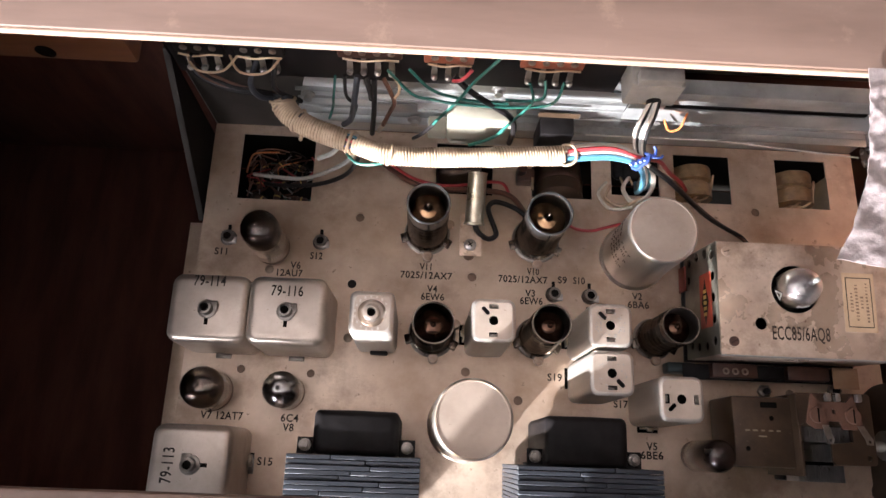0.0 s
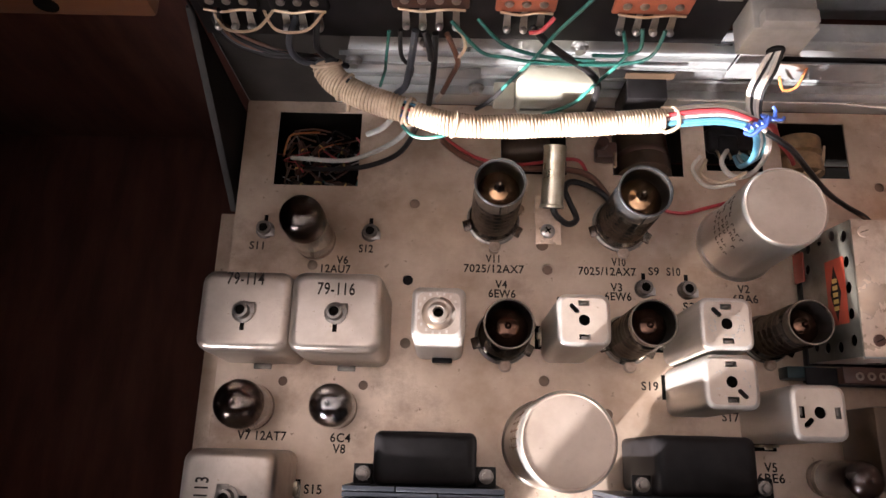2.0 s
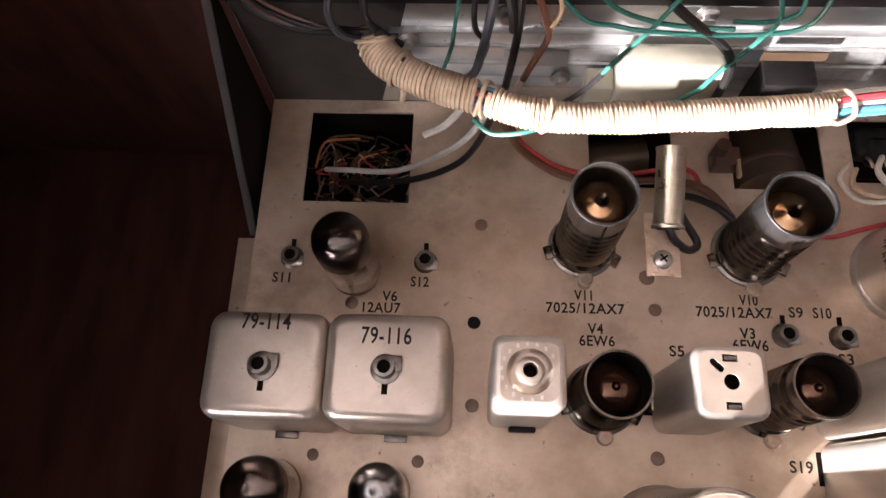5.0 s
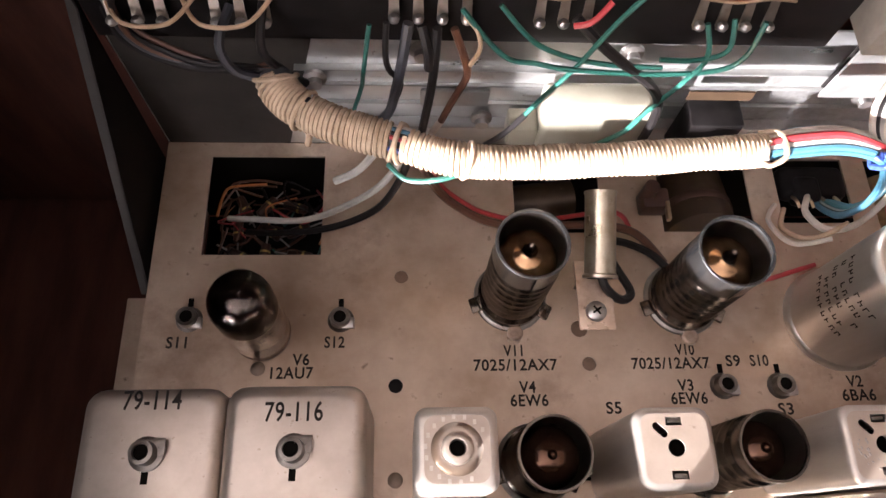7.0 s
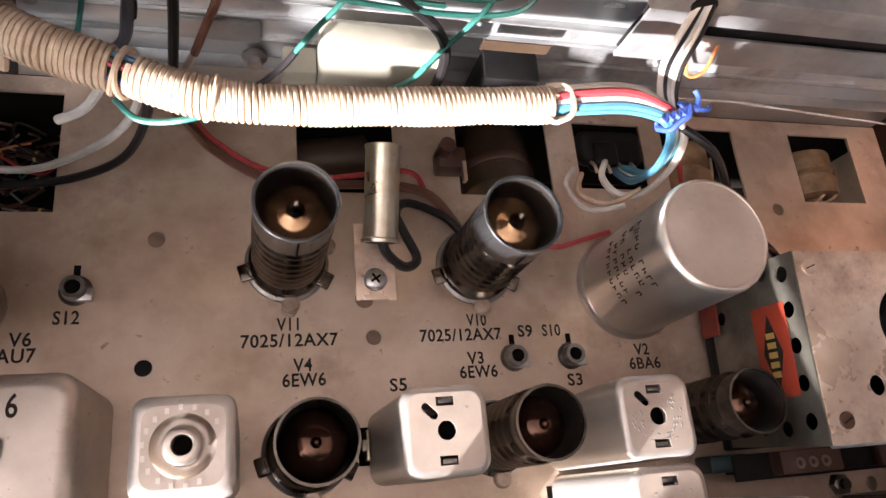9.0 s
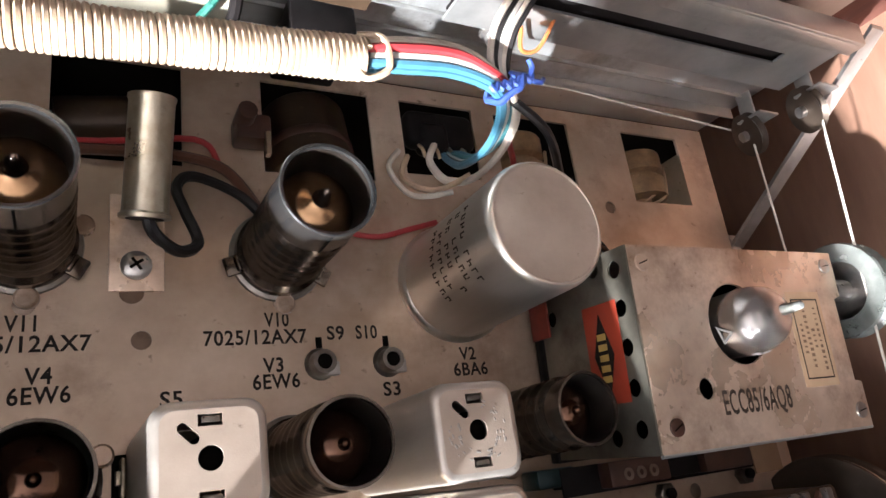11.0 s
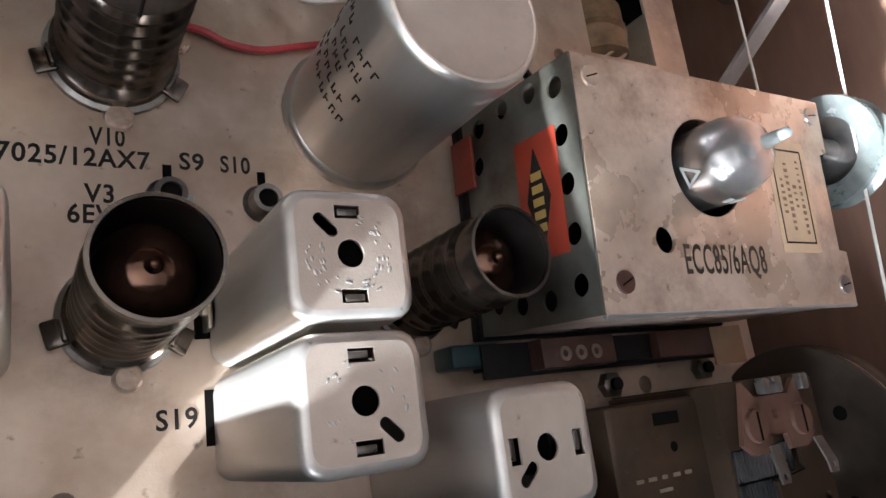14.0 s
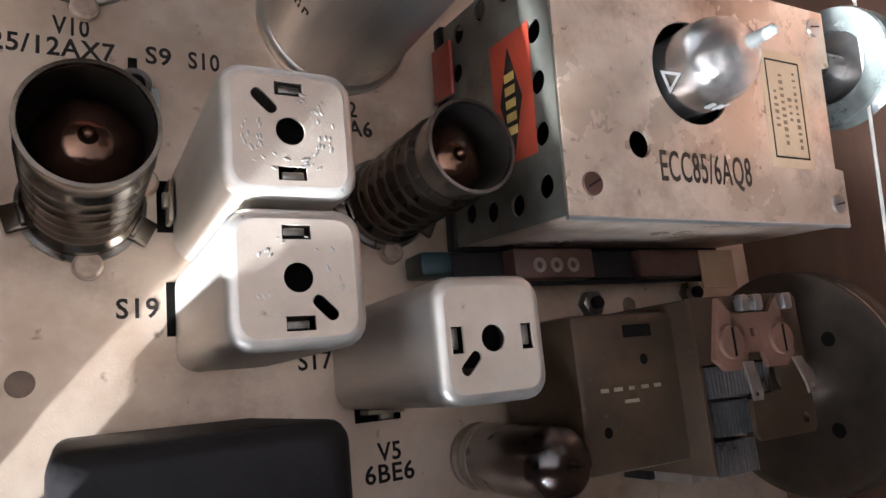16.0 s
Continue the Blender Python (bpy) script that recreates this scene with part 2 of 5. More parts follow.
BROWN_BULB = mat("copper_brown_getter", (0.46, 0.28, 0.15), (0.19, 0.105, 0.06), 0.9, 0.15, 110, 200, 0.3)
DARK_BULB = mat("dark_getter_mirror", (0.075, 0.058, 0.05), (0.02, 0.015, 0.013), 0.95, 0.07, 130, 75, 1.0)
# Dark brown film for the valve by the tuner: its shade as colour.
SHADE_BULB = mat("shaded_brown_bulb", (0.055, 0.032, 0.024), (0.02, 0.012, 0.01), 0.3, 0.12, 80, 170, 0.4)
SMOKE_BULB = mat("smoky_getter_mirror", (0.27, 0.22, 0.19), (0.07, 0.05, 0.04), 0.95, 0.10, 130, 75, 1.0)
HAZE_BULB = mat("hazy_silver_getter", (0.50, 0.48, 0.47), (0.24, 0.22, 0.21), 0.85, 0.2, 70, 90, 0.7, rvar=0.1)
TIP_GLASS = mat("bright_sealed_glass", (0.26, 0.27, 0.26), (0.18, 0.19, 0.18), 0.3, 0.12, 160, 900, 0.0)
SILVER_BULB = mat("silver_getter_mirror", (0.50, 0.50, 0.51), (0.22, 0.21, 0.21), 1.0, 0.12, 130, 80, 1.0)
GLASS = glass("tube_glass")
BLACK = mat("black_bakelite", (0.014, 0.012, 0.012), (0.007, 0.006, 0.006), 0.0, 0.45, 80, 1500, 0.12, (0.04, 0.033, 0.028), 0.68, spec=0.1)
DULL_BLACK = mat("near_black_plate", (0.02, 0.015, 0.013), (0.012, 0.009, 0.008), 0.0, 0.7, 40, 1500, 0.1, spec=0.1)
# Near-black paint that puts the shade of holes, slots and recesses into colour.
HOLE_SHADE = mat("painted_hole_shade", (0.006, 0.005, 0.004), None, 0.0, 0.9, 80, 900, 0.0, spec=0.05)
INK = mat("black_ink", (0.012, 0.010, 0.009), (0.025, 0.02, 0.017), 0.0, 0.75, 300, 2500, 0.05, spec=0.15)
STAMP_INK = mat("worn_black_stamp", (0.028, 0.02, 0.015), (0.045, 0.032, 0.024), 0.0, 0.8, 90, 2500, 0.0, spec=0.08)
FADED_INK = mat("faded_brown_ink", (0.16, 0.095, 0.06), (0.24, 0.15, 0.09), 0.0, 0.7, 300, 2500, 0.0)
DULL_STAMP = mat("dull_brass_stamp", (0.22, 0.18, 0.125), None, 0.2, 0.6, 300, 2500, 0.0)
TIN = mat("tinned_tag", (0.36, 0.32, 0.28), (0.24, 0.2, 0.165), 0.85, 0.35, 160, 1500, 0.1)
GREY_INK = mat("white_stamp", (0.42, 0.40, 0.37), None, 0.0, 0.6, 300, 2500, 0.0)
STEEL = mat("plain_steel", (0.48, 0.46, 0.44), (0.32, 0.30, 0.28), 0.9, 0.3, 120, 1600, 0.1, (0.2, 0.14, 0.1), 0.68)
STEEL_BRIGHT = mat("bare_scuffed_metal", (0.50, 0.46, 0.42), None, 0.5, 0.35, 160, 1600, 0.0)
BRASS = mat("tinned_brass", (0.55, 0.43, 0.30), (0.42, 0.30, 0.19), 0.8, 0.32, 120, 1500, 0.1)
COPPER = mat("copper_winding", (0.30, 0.19, 0.10), (0.16, 0.10, 0.055), 0.3, 0.45, 150, 1500, 0.15)
BROWN_PLATE = mat("dull_brown_insulator", (0.14, 0.07, 0.046), (0.08, 0.04, 0.027), 0.0, 0.45, 90, 1500, 0.1, (0.03, 0.018, 0.013), 0.62)
PHENOLIC = mat("brown_phenolic", (0.07, 0.03, 0.02), (0.04, 0.018, 0.012), 0.0, 0.42, 120, 1500, 0.12, (0.03, 0.015, 0.01), 0.62)
ORANGE_WAFER = mat("orange_wafer", (0.32, 0.085, 0.04), (0.2, 0.055, 0.028), 0.0, 0.5, 120, 1500, 0.1)
LAMS = mat("black_core_lamination", (0.036, 0.042, 0.052), (0.016, 0.017, 0.021), 0.3, 0.5, 90, 1500, 0.2, (0.13, 0.12, 0.11), 0.66, stretch=(0.12, 1, 1), per_object=0.15)
CORD = mat("cream_lacing_cord", (0.54, 0.42, 0.30), (0.34, 0.24, 0.155), 0.0, 0.75, 130, 2200, 0.35, (0.25, 0.165, 0.1), 0.64, spot_scale=70)
CREAM = mat("cream_plastic", (0.38, 0.355, 0.28), (0.29, 0.265, 0.205), 0.0, 0.4, 40, 1500, 0.05, (0.12, 0.1, 0.075), 0.62)
PAPER = mat("aged_tan_paper", (0.36, 0.235, 0.14), (0.27, 0.165, 0.095), 0.0, 0.6, 90, 1800, 0.1)
RED_CARTON = mat("dull_red_carton", (0.27, 0.04, 0.022), (0.16, 0.025, 0.015), 0.0, 0.55, 60, 1800, 0.05)
# Red lowered because the label stands in shadow: shade put into its colour.
RED_LABEL = mat("shaded_red_label", (0.36, 0.045, 0.02), (0.25, 0.033, 0.016), 0.0, 0.45, 60, 1800, 0.05)
YELLOW = mat("yellow_print", (0.6, 0.42, 0.12), None, 0.0, 0.5, 90, 1800, 0.0)
# Olive and drum metals reddened and darkened: walnut-tinted brown shade in the colour.
OLIVE = mat("olive_tarnish_with_shade", (0.078, 0.048, 0.028), (0.045, 0.028, 0.017), 0.4, 0.42, 45, 1500, 0.1, (0.03, 0.02, 0.014), 0.60, speck=(0.12, 0.085, 0.052), speck_at=0.66)
DRUM = mat("shade_browned_drum", (0.10, 0.074, 0.056), (0.058, 0.043, 0.033), 0.6, 0.38, 60, 1500, 0.08, (0.15, 0.13, 0.1), 0.68)
STRING = mat("white_dial_cord", (0.72, 0.68, 0.6), None, 0.0, 0.7, 200, 2500, 0.2)
TEAL = mat("dark_teal_dip", (0.01, 0.036, 0.04), (0.006, 0.024, 0.027), 0.0, 0.4, 120, 1500, 0.1)
CLEAR = mat("milky_pulley_plastic", (0.42, 0.44, 0.41), (0.22, 0.24, 0.22), 0.0, 0.25, 80, 1500, 0.05, (0.2, 0.2, 0.18), 0.62, spot_scale=70)
# Zinc darkened for the vented side alone: its shade is in the colour.
VENT_PLATE = mat("shaded_olive_zinc", (0.20, 0.19, 0.155), (0.115, 0.105, 0.085), 0.6, 0.34, 50, 1500, 0.1, (0.08, 0.06, 0.04), 0.57, spot_scale=40)
PANEL = mat("mirror_zinc_panel", (0.70, 0.72, 0.72), (0.46, 0.46, 0.455), 0.8, 0.3, 26, 1200, 0.12, (0.16, 0.13, 0.1), 0.56, spot_scale=18, stretch=(0.4, 1, 1), speck=(0.12, 0.1, 0.08), speck_at=0.66)
PATINA = mat("yellowed_tin", (0.50, 0.45, 0.36), (0.33, 0.28, 0.2), 0.85, 0.3, 90, 1500, 0.1, (0.2, 0.15, 0.09), 0.60, spot_scale=90)
CLEAR.node_tree.nodes["Principled BSDF"].inputs["Transmission Weight"].default_value = 0.55
# Grey plate darkened to near-black: the left corner's shade is in the colour.
GREY_PLATE = mat("shade_dark_grey_plate", (0.06, 0.053, 0.047), (0.034, 0.03, 0.026), 0.2, 0.55, 30, 1500, 0.1, (0.03, 0.022, 0.017), 0.60, spec=0.25)
LABEL_PAPER = mat("light_tan_label", (0.62, 0.45, 0.29), (0.53, 0.37, 0.23), 0.0, 0.6, 90, 1800, 0.1, (0.34, 0.22, 0.13), 0.68, spot_scale=90)
DARK_STEEL = mat("darkened_steel", (0.26, 0.235, 0.21), (0.14, 0.125, 0.11), 0.9, 0.3, 160, 1600, 0.1, (0.1, 0.07, 0.05), 0.62)
TAPE = mat("crumpled_silver_paper", (0.26, 0.22, 0.215), (0.15, 0.125, 0.12), 0.25, 0.38, 260, 900, 0.5)
WHITE_PAINT = mat("dusty_white_paint", (0.27, 0.25, 0.22), (0.18, 0.16, 0.14), 0.0, 0.45, 60, 1500, 0.06, (0.12, 0.1, 0.075), 0.60)
PLASTER = mat("warm_plaster", (0.78, 0.73, 0.69), (0.74, 0.69, 0.65), 0.0, 0.9, 3, 60, 0.1)
DARK_PLASTER = mat("dark_bounce_wall", (0.22, 0.16, 0.125), (0.18, 0.13, 0.10), 0.0, 0.9, 3, 60, 0.1)
CARPET = mat("dark_brown_carpet", (0.075, 0.052, 0.04), (0.055, 0.038, 0.03), 0.0, 0.95, 6, 300, 0.4)


def wood(name, c1, c2, grain=(8, 60, 60), rough=0.42, spot=None, spec=0.5):
    return mat(name, c1, c2, 0.0, rough, 3.5, 12, 0.25, spot, 0.62, stretch=grain, spot_scale=18, spec=spec)


WALNUT = wood("reddish_walnut", (0.235, 0.132, 0.09), (0.185, 0.10, 0.067), (4, 5, 30), 0.5)
WALNUT_X = wood("scuffed_walnut_top", (0.112, 0.070, 0.052), (0.072, 0.043, 0.031), (2, 14, 14), 0.55, (0.22, 0.145, 0.1))
DARK_WOOD = wood("dark_chipboard_brown", (0.13, 0.055, 0.041), (0.08, 0.034, 0.026), (20, 4, 4), 0.85, None, 0.06)
PINE_RAW = wood("raw_veneer_edge", (0.24, 0.165, 0.115), (0.16, 0.105, 0.072), (4, 60, 60), 0.7)
PINE = wood("orange_pine", (0.17, 0.072, 0.032), (0.11, 0.044, 0.02), (4, 30, 30), 0.55)
WIRES = {
    "black": mat("black_wire", (0.014, 0.012, 0.012), None, 0, 0.42, 200, 1500, 0.05, spec=0.25),
    "grey": mat("grey_wire", (0.42, 0.40, 0.36), None, 0, 0.45, 200, 1500, 0.05),
    "white": mat("white_wire", (0.58, 0.51, 0.43), None, 0, 0.42, 200, 1500, 0.05),
    "red": mat("red_wire", (0.42, 0.04, 0.045), None, 0, 0.4, 200, 1500, 0.05),
    "green": mat("green_wire", (0.02, 0.115, 0.09), None, 0, 0.4, 200, 1500, 0.05),
    "blue": mat("blue_wire", (0.06, 0.18, 0.26), None, 0, 0.4, 200, 1500, 0.05),
    "teal": mat("teal_wire", (0.05, 0.19, 0.22), None, 0, 0.4, 200, 1500, 0.05),
    "slate": mat("slate_wire", (0.04, 0.042, 0.05), None, 0, 0.45, 200, 1500, 0.05),
    "violet": mat("violet_tie", (0.055, 0.11, 0.42), None, 0, 0.35, 200, 1500, 0.05),
    "brown": mat("brown_wire", (0.11, 0.045, 0.025), None, 0, 0.42, 200, 1500, 0.05),
    "orange": mat("orange_wire", (0.52, 0.17, 0.05), None, 0, 0.42, 200, 1500, 0.05),
    "yellow": mat("yellow_wire", (0.5, 0.33, 0.06), None, 0, 0.42, 200, 1500, 0.05),
    "tan": mat("tan_wire", (0.45, 0.31, 0.2), None, 0, 0.5, 200, 1500, 0.05),
}

# ---- the unseen room, added to bounce light, and the cabinet ----
def board(name, x0, x1, y0, y1, z0, z1, material, parent=None, bev=0.15, label=""):
    g = Geo().box((0, 0, 0), (x1 - x0, y1 - y0, z1 - z0), bev)
    return part(name, g, material, parent, label, ((x0 + x1) / 2, (y0 + y1) / 2, (z0 + z1) / 2))


def slab(name, x0, x1, y0, y1, z0, z1, material, label, category):
    ob = board(name, x0, x1, y0, y1, z0, z1, material, None, 0.0)
    return tagged(ob, label, category, "", "structure")


slab("floor", -260, 260, -190, 260, -75, -70, CARPET, "unseen dark brown floor of the added room", "floor")
slab("ceiling", -260, 260, -190, 260, 185, 190, PLASTER, "unseen added pale ceiling that bounces light", "ceiling")
# Added wall, kept dark brown to cut the bounce on the near deck.
slab("wall_north", -260, 260, 260, 270, -70, 185, DARK_PLASTER, "unseen added wall, dark to cut bounced light", "wall")
slab("wall_east", 260, 270, -190, 260, -70, 185, PLASTER, "unseen added pale wall that bounces light", "wall")
slab("wall_west", -270, -260, -190, 260, -70, 185, PLASTER, "unseen added pale wall that bounces light", "wall")
g = Geo().plate([(-260, -70), (260, -70), (260, 185), (-260, 185)], [[(-245, -69), (-75, -69), (-75, 181), (-245, 181)]], 0, 10, pose(0, -190, 0, 90))
tagged(part("wall_south", g, PLASTER), "unseen added wall with an opening for the sun", "wall", "", "structure")

cabinet = thing("radio_cabinet", (0, 0, -12), "open walnut radio console cabinet around the chassis", "cabinet")
board("bottom_shelf", -52, 33, -14, 23, 0.0, 1.6, DARK_WOOD, cabinet)
board("side_board", 31.5, 33.5, -14, 23, 1.6, 31.8, WALNUT, cabinet, label="reddish walnut side board")
board("front_board", -52, 31.5, 21.2, 23, 1.6, 31.8, DARK_WOOD, cabinet)
board("far_side_board", -54, -52, -13.9, 23, 0, 31.8, DARK_WOOD, cabinet)
# Unseen rear boards and rails, added with gaps that shape the sun's patches.
board("sun_mask_board", -54, -32, -16, -14, 0, 31.8, DARK_WOOD, cabinet, label="unseen rear board added to block the low sun")
board("sun_mask_rail", -32, -23, -16, -14, 0, 22.3, DARK_WOOD, cabinet)
board("sun_mask_rail", -23, -11.6, -16, -14, 0, 20.0, DARK_WOOD, cabinet)
board("sun_mask_board", -32, -15, -16, -14, 25.8, 31.8, DARK_WOOD, cabinet)
board("sun_mask_board", -15, -11.6, -16, -14, 22.7, 31.8, DARK_WOOD, cabinet)
board("sun_mask_board", -11.6, -3.5, -16, -14, 21.6, 31.8, DARK_WOOD, cabinet)
board("sun_mask_board", 11.0, 33.5, -16, -14, 22.3, 31.8, DARK_WOOD, cabinet)
board("sun_mask_board", -3.5, 33.5, -16, -14, 0, 22.3, DARK_WOOD, cabinet, label="unseen rear board added to block light behind the tuner")
top = board("top_board", -54, 34, 12.25, 23.5, 31.8, 32.25, WALNUT_X, cabinet, 0.04, "scuffed walnut top board with a raw front edge")
part("edge_strip", Geo().box((0, 0, 0), (88, 0.14, 0.27), 0.03), PINE_RAW, top, "pale raw veneer edge", (0, -5.67, -0.02))
board("rear_top_board", -54, 34, -16.5, -2.4, 31.8, 32.6, WALNUT_X, cabinet, 0.1, "dark walnut rear top board")
board("unseen_end_board", -54, -18.5, -2.4, 12.25, 31.8, 32.25, WALNUT_X, cabinet, 0.04)
# Unseen board added only to shade the tuning capacitor corner.
board("unseen_end_board", 18.0, 24, -2.4, 3.0, 31.8, 32.25, WALNUT_X, cabinet, 0.04)
board("unseen_end_board", 24, 34, -2.4, 12.25, 31.8, 32.25, WALNUT_X, cabinet, 0.04)
cleat = board("cleat", -50, -14.1, 15.8, 18.6, 24.0, 31.8, PINE, cabinet, 0.2, "orange pine cleat with screw holes")
for x in (-8, 2, 8, 14):
    part("screw_hole", Geo().lathe([(0.0, 0), (0.45, 0), (0.45, 0.03)], 16, m=pose(0, 0, 0, 90), cap0=False, cap1=False), HOLE_SHADE, cleat, "", (x, -1.42, -3.15))

# ---- the chassis ----
chassis = thing("radio_chassis", (0, 0, 0), "tarnished zinc-plated steel radio chassis with printed tube numbers", "radio chassis")
WINDOWS = [(-12.35, -7.75, 13.8, 18.2), (0.0, 3.6, 14.75, 18.2), (6.1, 9.95, 14.8, 18.2), (11.2, 14.3, 15.2, 18.2), (15.3, 18.95, 14.9, 18.2), (21.95, 25.3, 14.85, 18.2)]
ROUND = [(-4.6, 12.88, 0.27), (-4.8, 8.64, 0.27), (2.45, 9.39, 0.27), (20.4, 14.45, 0.27), (2.2, 3.65, 0.27), (5.3, 2.12, 0.27), (-6.8, 3.2, 0.24), (-10.83, 3.3, 0.24), (2.2, 10.75, 0.33)]
PADS = [(-4.8, 5.35), (-9.83, 9.32), (6.35, 10.45), (-0.35, 10.4), (13.2, 9.6), (18.0, 2.4), (21.4, 3.1)]
holes = [[(a, c), (b, c), (b, d), (a, d)] for a, b, c, d in WINDOWS] + [circle(x, y, r, 16) for x, y, r in ROUND]
part("deck", Geo().plate([(-14.2, -9), (27.1, -9), (27.1, 18.82), (-14.2, 18.82)], holes, 0, 0.12), DECK, chassis)
# Pan and front skirt get near-black colour in place of below-deck shade.
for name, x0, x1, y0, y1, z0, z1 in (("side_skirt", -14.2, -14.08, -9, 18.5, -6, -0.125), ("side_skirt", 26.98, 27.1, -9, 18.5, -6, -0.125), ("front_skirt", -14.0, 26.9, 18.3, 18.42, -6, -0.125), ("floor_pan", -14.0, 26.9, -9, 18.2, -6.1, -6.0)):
    board(name, x0, x1, y0, y1, z0, z1, DECK if name.startswith("side") else HOLE_SHADE, chassis, 0.0)
board("mounting_flange", -15.3, -14.25, -9, 12.4, -1.2, -1.05, DECK, chassis, 0.02)
for x, y, r in ROUND:
    part("plug", Geo().lathe([(0.0, -0.07), (r + 0.03, -0.07)], 18, cap0=False, cap1=False), BLACK if y == 8.64 else PLUG, chassis, "", (x, y, 0))
for x, y in PADS:
    part("rivet", Geo().lathe([(0.0, 0.035), (0.2, 0.035), (0.27, 0.0)], 18, cap1=False), RIVET, chassis, "", (x, y, 0.003))

PRINT = [("S11", -12.82, 10.3, 0.75), ("S12", -7.08, 10.27, 0.75), ("V6", -8.27, 9.62, 0.62), ("12AU7", -8.64, 9.13, 1.55),
         ("V11", -0.36, 9.89, 0.72), ("7025/12AX7", -0.35, 9.35, 3.15), ("V10", 6.18, 9.88, 0.74), ("7025/12AX7", 5.55, 9.36, 3.0),
         ("S9", 7.98, 9.43, 0.56), ("S10", 9.0, 9.43, 0.72), ("V4", 0.06, 8.52, 0.62), ("6EW6", 0.09, 8.03, 1.4), ("V3", 6.02, 8.52, 0.6),
         ("6EW6", 6.07, 8.04, 1.38), ("S5", 3.2, 7.72, 0.58), ("S3", 9.68, 7.6, 0.58), ("V2", 12.56, 8.6, 0.62), ("6BA6", 12.6, 8.08, 1.3),
         ("S19", 7.45, 3.52, 0.85), ("S17", 11.3, 2.13, 0.85), ("V5", 13.04, -0.18, 0.62), ("6BE6", 13.0, -0.68, 1.3),
         ("V7 12AT7", -11.6, 0.62, 2.4), ("6C4", -7.76, 0.62, 1.0), ("V8", -7.78, 0.1, 0.62), ("S15", -8.9, -1.79, 0.85)]
for text, x, y, w in PRINT:
    lettering(text, 0.42, INK, chassis, (x, y, 0.006), width=w, bold=0.012)

# the upright control panel along the far edge of the deck
panel = thing("metal_backplane", (0, 18.5, 0), "grey zinc-plated control panel behind the chassis deck", "panel")
part("lower_plate", Geo().box((6.4, 0.4, 3.7), (41.2, 0.12, 7.4), 0.03), PANEL, panel)
part("ledge", Geo().box((9.3, 0.1, 2.05), (35.2, 0.5, 0.12), 0.04), ZINC, panel)
for z, d in ((5.35, 0.3), (4.3, 0.16), (3.2, 0.18)):
    part("stiffener", Geo().box((9.3, 0.34 - d / 2, z), (35.2, d, 0.07), 0.02), ZINC, panel)
part("insulating_board", Geo().box((-2.3, -0.15, 9.4), (23.4, 0.25, 4.0), 0.03), BLACK, panel, "black insulating board")
for x in (-6.6, -1.75, 2.95, 8.6):
    part("spacer_plate", Geo().box((x, -0.35, 11.1), (1.0, 0.1, 0.9), 0.02), WHITE_PAINT, panel)
part("upper_plate", Geo().box((6.4, 1.5, 11), (41.2, 0.12, 8.0), 0.03), ZINC, panel)
part("glass_rail", Geo().box((18.4, -0.4, 8.55), (15.6, 0.9, 0.16), 0.04).box((18.4, -0.8, 8.2), (15.6, 0.12, 0.6), 0.03), ZINC, panel, "bright dial rail")
part("dial_plate", Geo().plate([(10.5, 4.95), (26.2, 4.95), (26.2, 7.85), (10.5, 7.85)], [[(12.5, 6.35), (24.0, 6.35), (24.0, 6.95), (12.5, 6.95)]], 0, 0.1, pose(0, -0.55, 0, 90)), ZINC, panel, "slotted bright metal dial plate")
part("dial_backing", Geo().box((18.3, -0.2, 6.4), (15.4, 0.1, 2.6), 0.02), BLACK, panel)
part("switch_box", Geo().box((2.45, -0.7, 3.75), (4.0, 1.3, 2.8), 0.3, 3).box((2.45, -0.75, 2.6), (3.6, 1.2, 0.9), 0.12).box((-0.1, -0.8, 3.2), (1.1, 1.0, 1.1), 0.1), CREAM, panel, "cream plastic switch box")
part("paper_tab", Geo().box((6.9, -0.5, 4.9), (2.4, 0.05, 0.5), 0.0), OLIVE, panel)
part("relay", Geo().box((6.9, -0.85, 3.1), (2.0, 1.2, 2.6), 0.12), BLACK, panel, "black relay block")
part("corner_plate", Geo().plate([(-14.1, 0.1), (-9.2, 0.1), (-7.4, 7.35), (-14.1, 7.35)], [], 0, 0.05, pose(0, 0.28, 0, 90)), GREY_PLATE, panel, "grey corner gusset, corner shade in its colour")
part("cover_plate", Geo().box((-2.6, 0.2, 3.6), (2.6, 0.2, 1.0), 0.1), ZINC, panel)
for x, z in ((-7.6, 5.0), (-3.9, 6.6), (3.2, 6.6), (-1.5, 2.55), (12.8, 4.2)):
    part("screw", Geo().lathe([(0.42, 0), (0.42, 0.12), (0.25, 0.2), (0.25, 0.42), (0.0, 0.45)], 12, m=pose(0, 0, 0, 90)), STEEL, panel, "", (x, 0.05, z))

# side brackets that hold the panel up
lb = thing("side_bracket", (-14.5, 0, 0), "grey sheet-metal side plate with a sloping edge", "bracket", "panel brackets")
part("web", Geo().plate([(18.45, -1.2), (12.6, -1.2), (19.0, 8.2), (19.0, 12)], [], 0, 0.08, Matrix(((0, 0, 1, 0), (1, 0, 0, 0), (0, 1, 0, 0), (0, 0, 0, 1)))), DULL_BLACK, lb)
part("folded_edge", Geo().loft([[(0.0, 12.6, -1.2), (0.35, 12.6, -1.2), (0.35, 12.75, -1.2), (0.0, 12.75, -1.2)], [(0.0, 19.0, 8.2), (0.35, 19.0, 8.2), (0.35, 19.15, 8.2), (0.0, 19.15, 8.2)]]), GREY_PLATE, lb, "", (-0.35, 0, 0))
